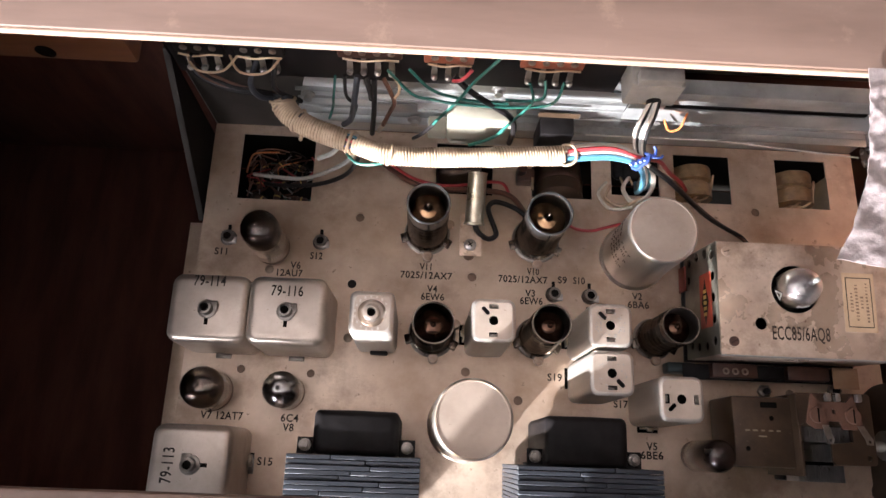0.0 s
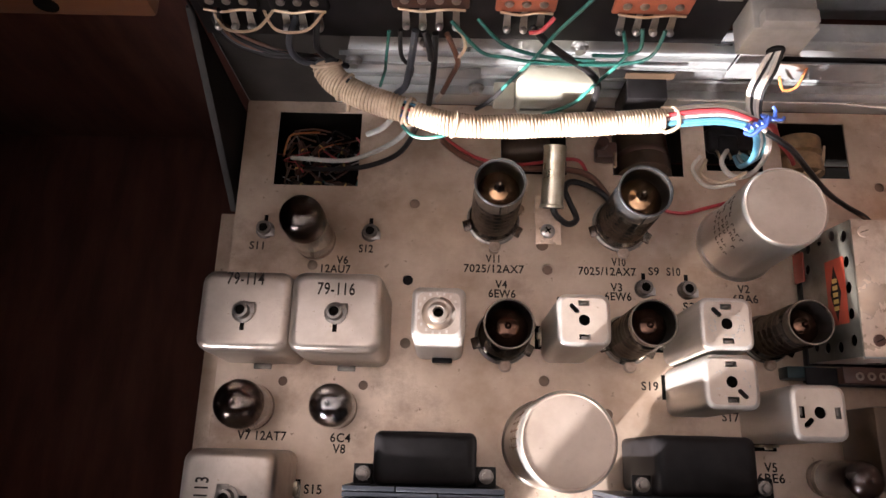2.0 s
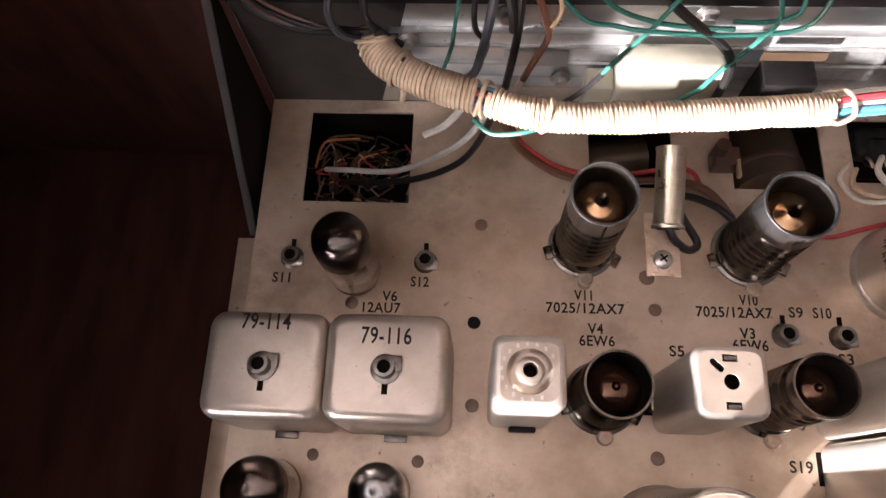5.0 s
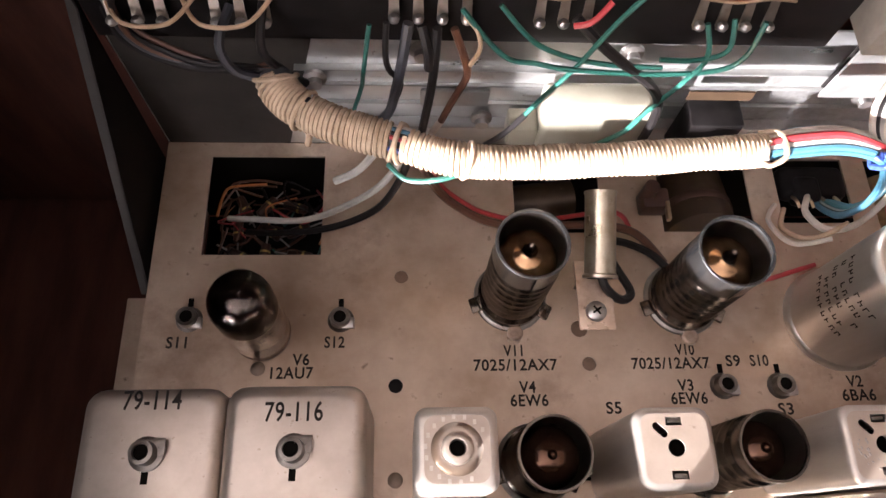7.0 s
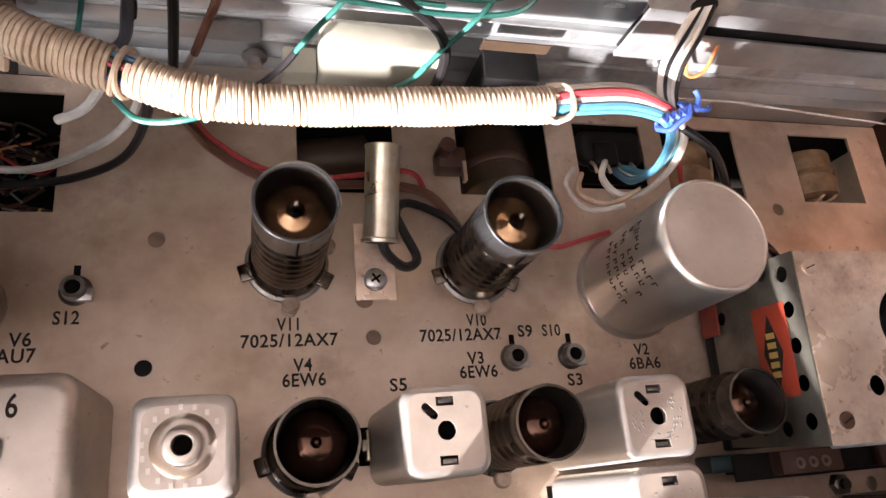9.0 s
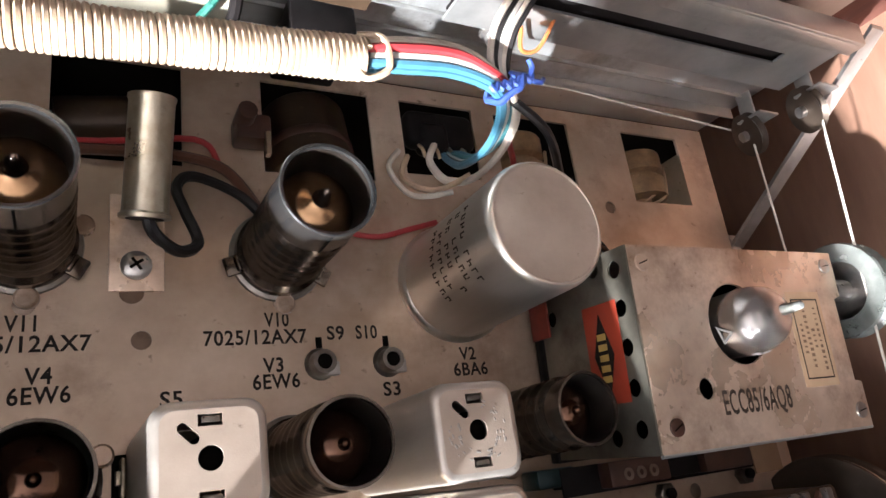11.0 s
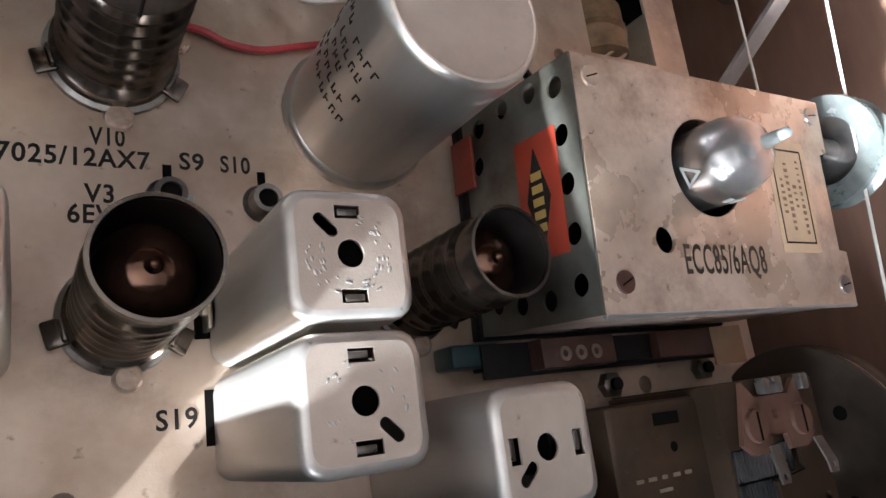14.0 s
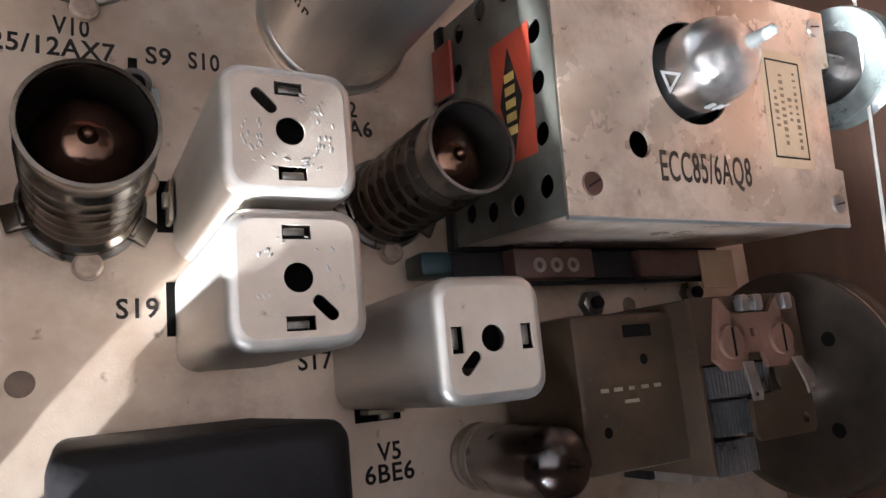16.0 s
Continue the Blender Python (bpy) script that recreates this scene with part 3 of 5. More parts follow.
rb = thing("side_bracket", (27.0, 0, 0), "grey steel brace strip sloping down to the deck", "bracket", "panel brackets")
part("strip", Geo().loft([[(0.0, 12.9, 0.0), (0.75, 12.9, 0.0), (0.75, 13.1, 0.0), (0.0, 13.1, 0.0)], [(0.0, 18.6, 8.6), (0.75, 18.6, 8.6), (0.75, 18.8, 8.6), (0.0, 18.8, 8.6)]]), ZINC, rb, "", (0.12, 0, 0))
part("foot", Geo().box((0.4, 13.0, -0.4), (0.6, 1.0, 0.9), 0.05), STEEL, rb)

# lamp housing on the dial rail
lamp_box = thing("dial_lamp_housing", (10.75, 18.0, 8.75), "white painted dial lamp housing with a cable hole", "lamp housing")
part("shell", Geo().box((0, -0.35, 1.0), (2.7, 1.7, 2.0), 0.1).box((0, -0.9, 2.2), (2.2, 0.6, 0.6), 0.05), WHITE_PAINT, lamp_box)
part("grommet", Geo().lathe([(0.2, 0), (0.38, 0), (0.38, 0.1), (0.2, 0.1)], 16, m=pose(0, 0, 0, 90)), BLACK, lamp_box, "", (0.2, -1.2, 0.45))


# ---- valves and cans ----
def shield_valve(x, y, top, r, collar, label):
    """A ribbed tube shield on its bayonet base, with the valve's domed end inside."""
    v = thing("shielded_valve", (x, y, 0), label, "vacuum tube", "shielded valves")
    prof, z0, z1 = [(r * 1.12, 0.1), (r * 1.12, 0.5), (r - 0.02, 0.62)], 0.62, (top - 1.35 if collar else top - 0.75)
    ribs = 7 if collar else 6
    for i in range(ribs):
        for k, q in ((0.12, -0.045), (0.35, 0.03), (0.5, 0.055), (0.65, 0.03), (0.88, -0.045)):
            prof.append((r + q, z0 + (z1 - z0) * (i + k) / ribs))
    prof += [(r - 0.02, z1 + 0.05)]
    if not collar:
        prof += [(r, top - 0.3), (r + 0.03, top - 0.08), (r + 0.02, top), (r - 0.05, top), (r - 0.06, top - 0.1)]
        part("lining", Geo().lathe([(r - 0.06, top - 0.1), (r - 0.08, top - 2.4)], 40, cap0=False, cap1=False), INNER_WALL, v, "inner wall with shade put into its colour")
    part("ribbed_body", Geo().lathe(prof, 40, cap0=False, cap1=False), SHIELD, v)
    if collar:
        cp = [(r - 0.03, z1), (r + 0.03, z1 + 0.08), (r + 0.03, top - 0.2), (r + 0.07, top - 0.12), (r + 0.075, top - 0.03), (r + 0.04, top), (r - 0.03, top - 0.01), (r - 0.05, top - 0.12)]
        part("collar", Geo().lathe(cp, 40, cap0=False, cap1=False), SHIELD_COLLAR, v, "smooth grey-blue steel collar")
        part("lining", Geo().lathe([(r - 0.05, top - 0.12), (r - 0.06, z1 - 0.7)], 40, cap0=False, cap1=False), INNER_WALL, v, "inner wall with shade put into its colour")
        part("slit", Geo().box((-r * 0.6, -r * 0.82, (z1 + top) / 2 - 0.1), (0.05, 0.06, top - z1 - 0.2), 0, m=pose(0, 0, 0, 0, 0, 38)), HOLE_SHADE, v)
    part("base_flange", Geo().lathe([(r * 1.12, 0.0), (r * 1.24, 0.02), (r * 1.22, 0.12), (r * 1.05, 0.2)], 30, cap0=False, cap1=False), DARK_STEEL, v)
    for a in (196, 332):
        part("ear", Geo().box((r * 1.16, 0, 0.5), (0.5, 0.6, 0.14), 0.06, m=pose(0, 0, 0, 0, 0, a) @ pose(0, 0, 0, 0, 12, 0)).box((r * 1.12, 0, 0.3), (0.14, 0.5, 0.45), 0.05, m=pose(0, 0, 0, 0, 0, a)), SHIELD, v)
    for a in (274, 24):
        part("lug_washer", Geo().lathe([(0.0, 0.2), (0.24, 0.2), (0.3, 0.15), (0.31, 0.0)], 18, (1.3 * r * math.cos(radians(a)), 1.3 * r * math.sin(radians(a)), 0.005), cap0=False, cap1=False), RUSTY, v)
    rb_ = r - 0.12
    if collar:
        dz = top - 0.85
        part("bulb", Geo().lathe([(rb_, dz - 1.2), (rb_, dz - 0.4), (rb_ * 0.9, dz - 0.2), (rb_ * 0.7, dz - 0.02), (rb_ * 0.48, dz + 0.09), (0.36, dz + 0.13), (0.26, dz + 0.2)], 32, cap0=False, cap1=False), BROWN_BULB, v, "copper-brown bulb end")
        part("tip", Geo().lathe([(0.27, dz + 0.16), (0.2, dz + 0.28), (0.19, dz + 0.45), (0.13, dz + 0.62), (0.05, dz + 0.74), (0.0, dz + 0.76)], 16, cap0=False), SMOKE_BULB, v, "glossy dark glass tip")
    else:
        dz = top - 0.95
        part("bulb", Geo().lathe([(rb_, dz - 1.2), (rb_, dz - 0.35), (rb_ * 0.93, dz - 0.08), (rb_ * 0.74, dz + 0.16), (rb_ * 0.48, dz + 0.3), (0.3, dz + 0.36), (0.16, dz + 0.39)], 32, cap0=False, cap1=False), DEEP_BULB, v, "deep brown glossy bulb end")
        part("tip", Geo().lathe([(0.17, dz + 0.37), (0.12, dz + 0.45), (0.07, dz + 0.52), (0.0, dz + 0.54)], 14, cap0=False), DEEP_BULB, v, "glossy brown glass tip")
    return v


shield_valve(-0.40, 12.05, 5.4, 1.14, True, "tube shield with smoky ribs and blued collar, open top")
shield_valve(6.33, 11.92, 5.1, 1.2, True, "tube shield with smoky ribs and a slit blued collar")
shield_valve(0.15, 5.82, 3.65, 1.15, False, "short dark ribbed tube shield, open top")
shield_valve(6.4, 5.8, 4.9, 1.03, False, "short smoky ribbed tube shield, open top")
shield_valve(13.4, 6.05, 4.68, 1.0, False, "narrow smoky ribbed tube shield beside the tuner box")


def bare_valve(x, y, h, r, getter, label, tip=0.35, low=1.15):
    """A bare glass valve with a mirrored getter inside its dome, in a round socket."""
    v = thing("glass_valve", (x, y, 0), label, "vacuum tube", "bare valves")
    part("socket", Geo().lathe([(r * 0.98, 0), (r * 1.0, 0.16), (r * 0.94, 0.22), (r * 0.8, 0.24)], 28, cap0=False), PLUG, v)
    part("envelope", Geo().lathe([(r * 0.9, 0.32), (r, 0.5), (r, h - r * 0.75), (r * 0.93, h - r * 0.42), (r * 0.75, h - r * 0.17), (r * 0.45, h - 0.03), (0.16, h), (0.13, h + tip * 0.5), (0.06, h + tip), (0.0, h + tip)], 32, cap0=False), GLASS, v, "clear glass envelope")
    s = r - 0.09
    part("mica_disc", Geo().lathe([(0.0, 0.0), (s * 0.93, 0.0), (s * 0.93, 0.05), (0.0, 0.05)], 22, (0, 0, max(h - r * low - 0.1, 0.6)), cap0=False, cap1=False), PATINA, v)
    part("getter", Geo().lathe([(s, h - r * low), (s, h - r * 0.8), (s * 0.92, h - r * 0.48), (s * 0.73, h - r * 0.24), (s * 0.42, h - 0.1), (0.0, h - 0.07)], 32, cap0=False), getter, v, "mirror-like getter film")
    part("electrodes", Geo().box((0, 0, h * 0.4), (r * 0.9, r * 0.5, h * 0.45), 0.08).lathe([(r * 0.75, 0), (r * 0.75, 0.05)], 20, (0, 0, h * 0.63)), DARK_STEEL, v)
    return v


bare_valve(-9.76, 10.66, 4.6, 1.08, DARK_BULB, "bare glass tube with a dark mirrored top", low=1.6)
bare_valve(-12.2, 1.98, 3.35, 1.13, SMOKE_BULB, "bare glass tube with a brownish mirrored top")
bare_valve(-8.0, 2.05, 3.0, 1.0, SILVER_BULB, "short bare glass tube with a silver top")
bare_valve(15.5, -0.6, 3.9, 0.86, SHADE_BULB, "bare glass tube, shade put into its dark top", low=3.6)


def large_can(x, y, sx, sy, h, text, turn, label, ty=1.0):
    """A large deep-drawn coil can with a slotted adjusting stud on its top."""
    c = thing("coil_can", (x, y, 0), label, "coil can", "large coil cans", turn=turn)
    rings = [ring3(rrect(0, 0, sx, sy, 0.55), 0.05), ring3(rrect(0, 0, sx - 0.04, sy - 0.04, 0.6), h - 0.5)]
    for k in range(1, 6):
        a = radians(18 * k)
        d = 0.04 + 2 * 0.42 * (1 - math.cos(a))
        rings.append(ring3(rrect(0, 0, sx - d, sy - d, max(0.62 - 0.05 * k, 0.3)), h - 0.5 + 0.5 * math.sin(a)))
    part("shell", Geo().loft(rings, False, True), ALU, c)
    part("foot_tab", Geo().box((0, -sy / 2 - 0.12, 0.06), (0.9, 0.3, 0.1), 0.03), DARK_STEEL, c)
    stud = part("stud", Geo().lathe([(0.5, 0), (0.5, 0.12), (0.36, 0.16), (0.34, 0.6), (0.23, 0.62), (0.21, 0.1)], 20, cap0=False, cap1=False), DARK_STEEL, c, "threaded hollow steel stud", (0, -0.1, h))
    part("bore", Geo().lathe([(0.0, 0.52), (0.25, 0.52)], 18, cap0=False, cap1=False), HOLE_SHADE, stud)
    part("clip", Geo().box((0.2, 0.18, 0.2), (0.7, 0.5, 0.05), 0.02), DARK_STEEL, stud)
    part("notch", Geo().box((0, 0, 0), (0.2, 0.42, 0.012), 0), HOLE_SHADE, c, "", (0, -0.72, h + 0.004))
    lettering(text, 0.56, INK, c, (-0.05, ty, h + 0.007), width=1.7, bold=0.012)
    return c


large_can(-11.88, 6.0, 4.25, 3.75, 4.3, "79-114", 0, "large dull aluminium coil can printed 79-114", 1.42)
large_can(-7.68, 6.0, 4.25, 3.75, 4.5, "79-116", 0, "large dull aluminium coil can printed 79-116")
large_can(-11.8, -2.0, 4.0, 4.1, 4.3, "79-113", 90, "large dull aluminium coil can printed 79-113")


def coil_can(x, y, h, turn, label, s=2.32, scuffs=0):
    """A small square coil can: round adjusting hole, slanting slot and two tabs in its top."""
    c = thing("small_coil_can", (x, y, 0), label, "coil can", "small coil cans", turn=turn)
    r0, r1 = 0.44, 0.2
    rings = [ring3(rrect(0, 0, s, s, r0), 0.03)]
    for k in range(6):
        a = radians(18 * k)
        d = 2 * r1 * (1 - math.cos(a))
        rings.append(ring3(rrect(0, 0, s - d, s - d, r0 - 0.35 * d), h - r1 + r1 * math.sin(a)))
    part("body", Geo().loft(rings, False, False), ALU_SIDE, c)
    lid = rrect(0, 0, s - 2 * r1, s - 2 * r1, r0 - 0.7 * r1)
    slot = rrect(-0.42, 0.5, 0.52, 0.22, 0.105, 4, -45)
    tabs = [[(-0.24, sg * 0.74 - 0.12), (0.24, sg * 0.74 - 0.12), (0.24, sg * 0.74 + 0.12), (-0.24, sg * 0.74 + 0.12)] for sg in (1, -1)]
    part("lid", Geo().plate(lid, [circle(0, 0, 0.25, 18), slot, *tabs], h, 0.05), CAP_TOP, c)
    # Near-black cylinder whose colour gives the shade seen through the lid's holes.
    part("core", Geo().lathe([(0.0, h - 0.55), (0.5, h - 0.55), (0.5, 0.2)], 20, cap0=False, cap1=False), HOLE_SHADE, c)
    for sg in (1, -1):
        part("tab", Geo().box((0.03, sg * 0.76, h - 0.12), (0.38, 0.14, 0.1), 0.03), DARK_STEEL, c)
    part("foot_slot", Geo().box((-s / 2 - 0.14, 0.1, 0.006), (0.4, 1.2, 0.01), 0), HOLE_SHADE, c)
    part("foot_clip", Geo().box((-s / 2 - 0.1, 0.1, 0.3), (0.12, 0.95, 0.6), 0.04).box((-s / 2 - 0.2, 0.1, 0.5), (0.16, 0.35, 0.2), 0.03), PATINA, c, "dull tinned spring clip")
    rg = np.random.RandomState(scuffs)
    for i in range(scuffs):
        a = radians(rg.uniform(-75, 75) if i % 5 < 3 else rg.uniform(165, 262))
        q, e = rg.uniform(0.5, 0.82), rg.uniform(0.014, 0.03)
        part("scuff", Geo().lathe([(0.0, 0.007), (e, 0.004), (e * 1.4, -0.004)], 8, m=pose(q * math.cos(a), q * math.sin(a), h + 0.002, 0, 0, math.degrees(a)) @ Matrix.Diagonal((1, 1.9, 1, 1)), cap0=False, cap1=False), STEEL_BRIGHT, c)
    return c


coil_can(3.25, 5.72, 5.45, 0, "small square aluminium coil can with slotted top")
coil_can(9.37, 5.72, 5.45, 0, "small square aluminium coil can, scratched slotted top", scuffs=46)
coil_can(9.37, 3.25, 5.45, 180, "small square aluminium coil can close beside another", scuffs=16)
coil_can(12.9, 2.08, 5.45, 90, "small square aluminium coil can in the shade of the tuner")
c1 = thing("small_coil_can", (-3.05, 5.72, 0), "small aluminium coil can with a dished top and round stud", "coil can", "small coil cans")
rings = [ring3(rrect(0, 0, 2.3, 2.3, 0.34), 0.03)]
for k in range(6):
    a = radians(18 * k)
    rings.append(ring3(rrect(0, 0, 2.3 - 0.5 * (1 - math.cos(a)), 2.3 - 0.5 * (1 - math.cos(a)), 0.34), 5.85 + 0.25 * math.sin(a)))
part("body", Geo().loft(rings, False, False), ALU_SIDE, c1)
part("lid", Geo().plate(rrect(0, 0, 1.8, 1.8, 0.34), [circle(0, 0, 0.72, 28)], 6.1, 0.0), ALU, c1)
part("dish", Geo().lathe([(0.72, 6.1), (0.66, 6.02), (0.5, 5.98), (0.44, 6.0), (0.43, 6.38), (0.38, 6.42), (0.24, 6.42), (0.22, 6.36), (0.22, 5.9)], 28, cap0=False, cap1=False), ALU, c1)
part("bore", Geo().lathe([(0.0, 6.0), (0.23, 6.0)], 18, cap0=False, cap1=False), HOLE_SHADE, c1)
part("foot_clip", Geo().box((0.15, -1.25, 0.45), (1.0, 0.2, 0.5), 0.05), BLACK, c1)
for i in range(14):
    a = radians(35 + 20 * i)
    part("embossed_mark", Geo().box((0.93 * math.cos(a) * 0.93, 0.93 * math.sin(a) * 0.93, 6.105), (0.09, 0.13, 0.02), 0.0), ALU_SIDE, c1)


def electrolytic(x, y, h, r, label):
    e = thing("capacitor_can", (x, y, 0), label, "capacitor", "capacitor cans")
    part("shell", Geo().lathe([(r + 0.13, 0.02), (r + 0.15, 0.22), (r + 0.1, 0.34), (r + 0.03, 0.4), (r, 0.6), (r, h - 0.25), (r - 0.03, h - 0.1), (r - 0.1, h - 0.02)], 48, cap0=False, cap1=False), CAP_SIDE, e, "satin drawn aluminium shell")
    part("lid", Geo().lathe([(r - 0.1, h - 0.02), (r - 0.13, h), (r - 0.17, h), (r - 0.19, h - 0.025), (r - 0.22, h - 0.03), (r - 0.24, h - 0.03), (r * 0.5, h - 0.03), (0.0, h - 0.03)], 48, cap0=False, cap1=False), CAP_TOP, e, "matt dusty lid")
    return e


cap_front = electrolytic(12.36, 11.05, 5.8, 1.93, "aluminium capacitor can with a stamped side")
cap_tall = electrolytic(2.17, 0.62, 7.15, 1.95, "broad aluminium capacitor can between two transformers")
for row in range(5):
    rg = np.random.RandomState(40 + row)
    for i in range(9 - row % 2):
        if rg.rand() < 0.12:
            continue
        m = pose(0, 0, 0, 0, 0, 152 + 8.2 * i) @ pose(1.936, 0, 4.35 - 0.5 * row - 0.01 * i)
        g_ = Geo().box((0, -0.05, 0), (0.012, 0.045, 0.24), 0, m=m).box((0, 0.02, rg.choice((-0.1, 0, 0.1))), (0.012, 0.13, 0.045), 0, m=m)
        if rg.rand() < 0.6:
            g_.box((0, 0.075, rg.choice((-0.05, 0.05))), (0.012, 0.045, 0.13), 0, m=m)
        part("stamp_mark", g_, STAMP_INK, cap_front)

for row in range(7):
    rg = np.random.RandomState(70 + row)
    for i in range(9 - (row % 2)):
        m = pose(0, 0, 0, 0, 0, 128 + row * 10) @ pose(1.956, 0, 6.4 - 0.4 * i)
        if rg.rand() > 0.12:
            part("stamp_mark", Geo().box((0, 0, 0), (0.012, 0.035, 0.16 + 0.1 * rg.rand()), 0, m=m).box((0, 0.05 * rg.randn(), 0.08 * rg.choice((-1, 0, 1))), (0.012, 0.1 + 0.06 * rg.rand(), 0.04), 0, m=m), FADED_INK, cap_tall)

# small capacitor on its bracket
clipcap = thing("small_capacitor", (2.2, 10.6, 0), "small silver capacitor cylinder on an angle bracket", "capacitor")
part("bracket", Geo().box((-0.1, 0.55, 2.85), (1.25, 2.5, 0.1), 0.04).box((0.2, 1.75, 1.45), (0.6, 0.1, 2.8), 0.04), RUSTY, clipcap)
part("screw", Geo().lathe([(0.36, 0), (0.36, 0.08), (0.26, 0.17), (0.0, 0.19)], 18, cap0=False), STEEL, clipcap, "", (-0.12, -0.06, 2.9))
part("slot", Geo().box((0, 0, 0), (0.36, 0.07, 0.02), 0, m=pose(0, 0, 0, 0, 0, 35)).box((0, 0, 0), (0.07, 0.36, 0.02), 0, m=pose(0, 0, 0, 0, 0, 35)), HOLE_SHADE, clipcap, "", (-0.12, -0.06, 3.09))
m = pose(0.05, 1.3, 3.35, -73, 0, -2)
part("cylinder", Geo().lathe([(0.36, -0.3), (0.6, -0.29), (0.61, -0.2), (0.55, -0.14), (0.54, 0.12), (0.54, 2.6), (0.57, 2.64), (0.57, 2.72), (0.3, 2.74), (0.0, 2.72)], 28, m=m), PATINA, clipcap, "satin silver cylinder")
part("end_disc", Geo().lathe([(0.0, -0.31), (0.44, -0.31), (0.44, -0.28)], 20, m=m), BLACK, clipcap)


def bushing(x, y, h=0.5):
    """A slotted adjusting bushing standing out of the deck."""
    b = thing("trimmer_bushing", (x, y, 0), "small steel trimmer bushing with a dark bore", "bushing", "trimmer bushings")
    part("sleeve", Geo().lathe([(0.5, 0.0), (0.46, 0.08), (0.40, 0.12), (0.36, h), (0.24, h), (0.23, 0.1)], 18, cap0=False, cap1=False), DARK_STEEL, b)
    part("bore", Geo().lathe([(0, h - 0.06), (0.245, h - 0.06)], 16, cap0=False, cap1=False), HOLE_SHADE, b)
    part("clip", Geo().box((0.28, -0.18, 0.16), (0.5, 0.42, 0.22), 0.05), STEEL, b)
    part("notch", Geo().box((0.0, 0.62, 0.006), (0.2, 0.42, 0.008), 0), HOLE_SHADE, b)


for x, y in ((-12.5, 11.2), (-6.88, 11.16), (7.42, 8.5), (9.62, 8.48)):
    bushing(x, y)
for x, y, r in ((8.3, 3.5, 1.0), (-9.75, -1.75, 0.7)):
    clip_ = thing("trimmer_clip", (x, y, 0), "dull tinned spring clip standing in a deck slot", "clip", "trimmer clips")
    part("clip", Geo().box((0.06, 0, 0.25), (0.22, 0.95 * r, 0.5), 0.05).box((0.16, 0, 0.45), (0.14, 0.36 * r, 0.5), 0.04), PATINA, clip_)
    part("slot", Geo().box((-0.02, 0, 0.006), (0.5, 1.2 * r, 0.008), 0), HOLE_SHADE, clip_)


# ---- transformers ----
def transformer(x0, x1, y0, y1, zl, bx0, bx1, by, zb, label):
    t = thing("output_transformer", ((x0 + x1) / 2, y1, 0), label, "transformer", "transformers")
    cx = (x0 + x1) / 2
    n = int((y1 - y0) / 0.22)
    rg = np.random.RandomState(int(abs(x0) * 10))
    for i in range(n):
        d = (y1 - y0) / n
        gap = rg.uniform(-0.25, 0.25) * (x1 - x0)
        h = zl + rg.uniform(-0.03, 0.03)
        gg = Geo().box((gap / 2 - (x1 - x0) / 4 - 0.01, -d * (i + 0.5), h / 2 + 0.15), ((x1 - x0) / 2 + gap - 0.02, d * 0.86, h), 0.02, 1)
        gg.box((gap / 2 + (x1 - x0) / 4 + 0.01, -d * (i + 0.5), h / 2 + 0.15 + rg.uniform(-0.02, 0.02)), ((x1 - x0) / 2 - gap - 0.02, d * 0.86, h), 0.02, 1)
        part("lamination", gg, LAMS, t)
    bcx = (bx0 + bx1) / 2 - cx
    rings = []
    for k, (ins, z) in enumerate(((0, 0.3), (0, zb - 0.45), (0.06, zb - 0.2), (0.2, zb - 0.05), (0.45, zb))):
        rings.append(ring3(rrect(bcx, (by - y1) / 2, bx1 - bx0 - 2 * ins, by - y1 - 1.2 * ins, 0.3), z))
    part("coil_cover", Geo().loft(rings, True, True), BLACK, t, "black wax-paper coil cover")
    part("coil_edge", Geo().sweep([(bcx - (bx1 - bx0) / 2 + 0.3, by - y1 - 0.12, zb - 0.25), (bcx, by - y1 - 0.08, zb - 0.22), (bcx + (bx1 - bx0) / 2 - 0.3, by - y1 - 0.12, zb - 0.25)], 0.09, 6), BLACK, t)
    for sg, ex in ((1, bx1), (-1, bx0)):
        tab = part("mount_tab", Geo().box((ex - cx + sg * 0.42, 0.4, zb - 0.9), (0.8, 0.8, 0.12), 0.04).box((ex - cx + sg * 0.42, 0.06, zb - 1.6), (0.8, 0.12, 1.3), 0.03), BLACK, t)
        part("bolt", Geo().lathe([(0.3, 0), (0.3, 0.2), (0.18, 0.22), (0.18, 0.4), (0.0, 0.42)], 12, cap0=False), DARK_STEEL, tab, "", (ex - cx + sg * 0.42, 0.42, zb - 0.84))
    return t


transformer(-6.6, -0.25, -3.6, -1.25, 6.4, -5.5, -1.35, 0.85, 6.3, "black laminated output transformer with a dark coil")
transformer(4.4, 11.4, -3.9, -1.4, 6.4, 5.85, 9.95, 1.0, 6.0, "black laminated output transformer, its coil scuffed grey")

# ---- the shielded tuner box ----
tuner = thing("tuner_box", (15.3, 4.84, 0), "rust-stained sheet-metal tuner box with vent holes", "tuner box")
tuner.rotation_euler.x = radians(3.6)
BX, BY, BZ = 9.72, 6.1, 5.12
part("top_plate", Geo().plate([(0, 0), (BX, 0), (BX, 1.5), (BX - 0.35, 1.55), (BX - 0.35, 4.4), (BX, 4.5), (BX, BY), (0, BY)], [circle(4.15, 3.62, 1.3, 36), circle(2.2, 1.7, 0.33, 20)], BZ, 0.1), RUSTY, tuner)
part("front_plate", Geo().box((BX / 2, 0.03, (BZ + 0.5) / 2), (BX, 0.06, BZ - 0.8), 0.02), RUSTY, tuner)
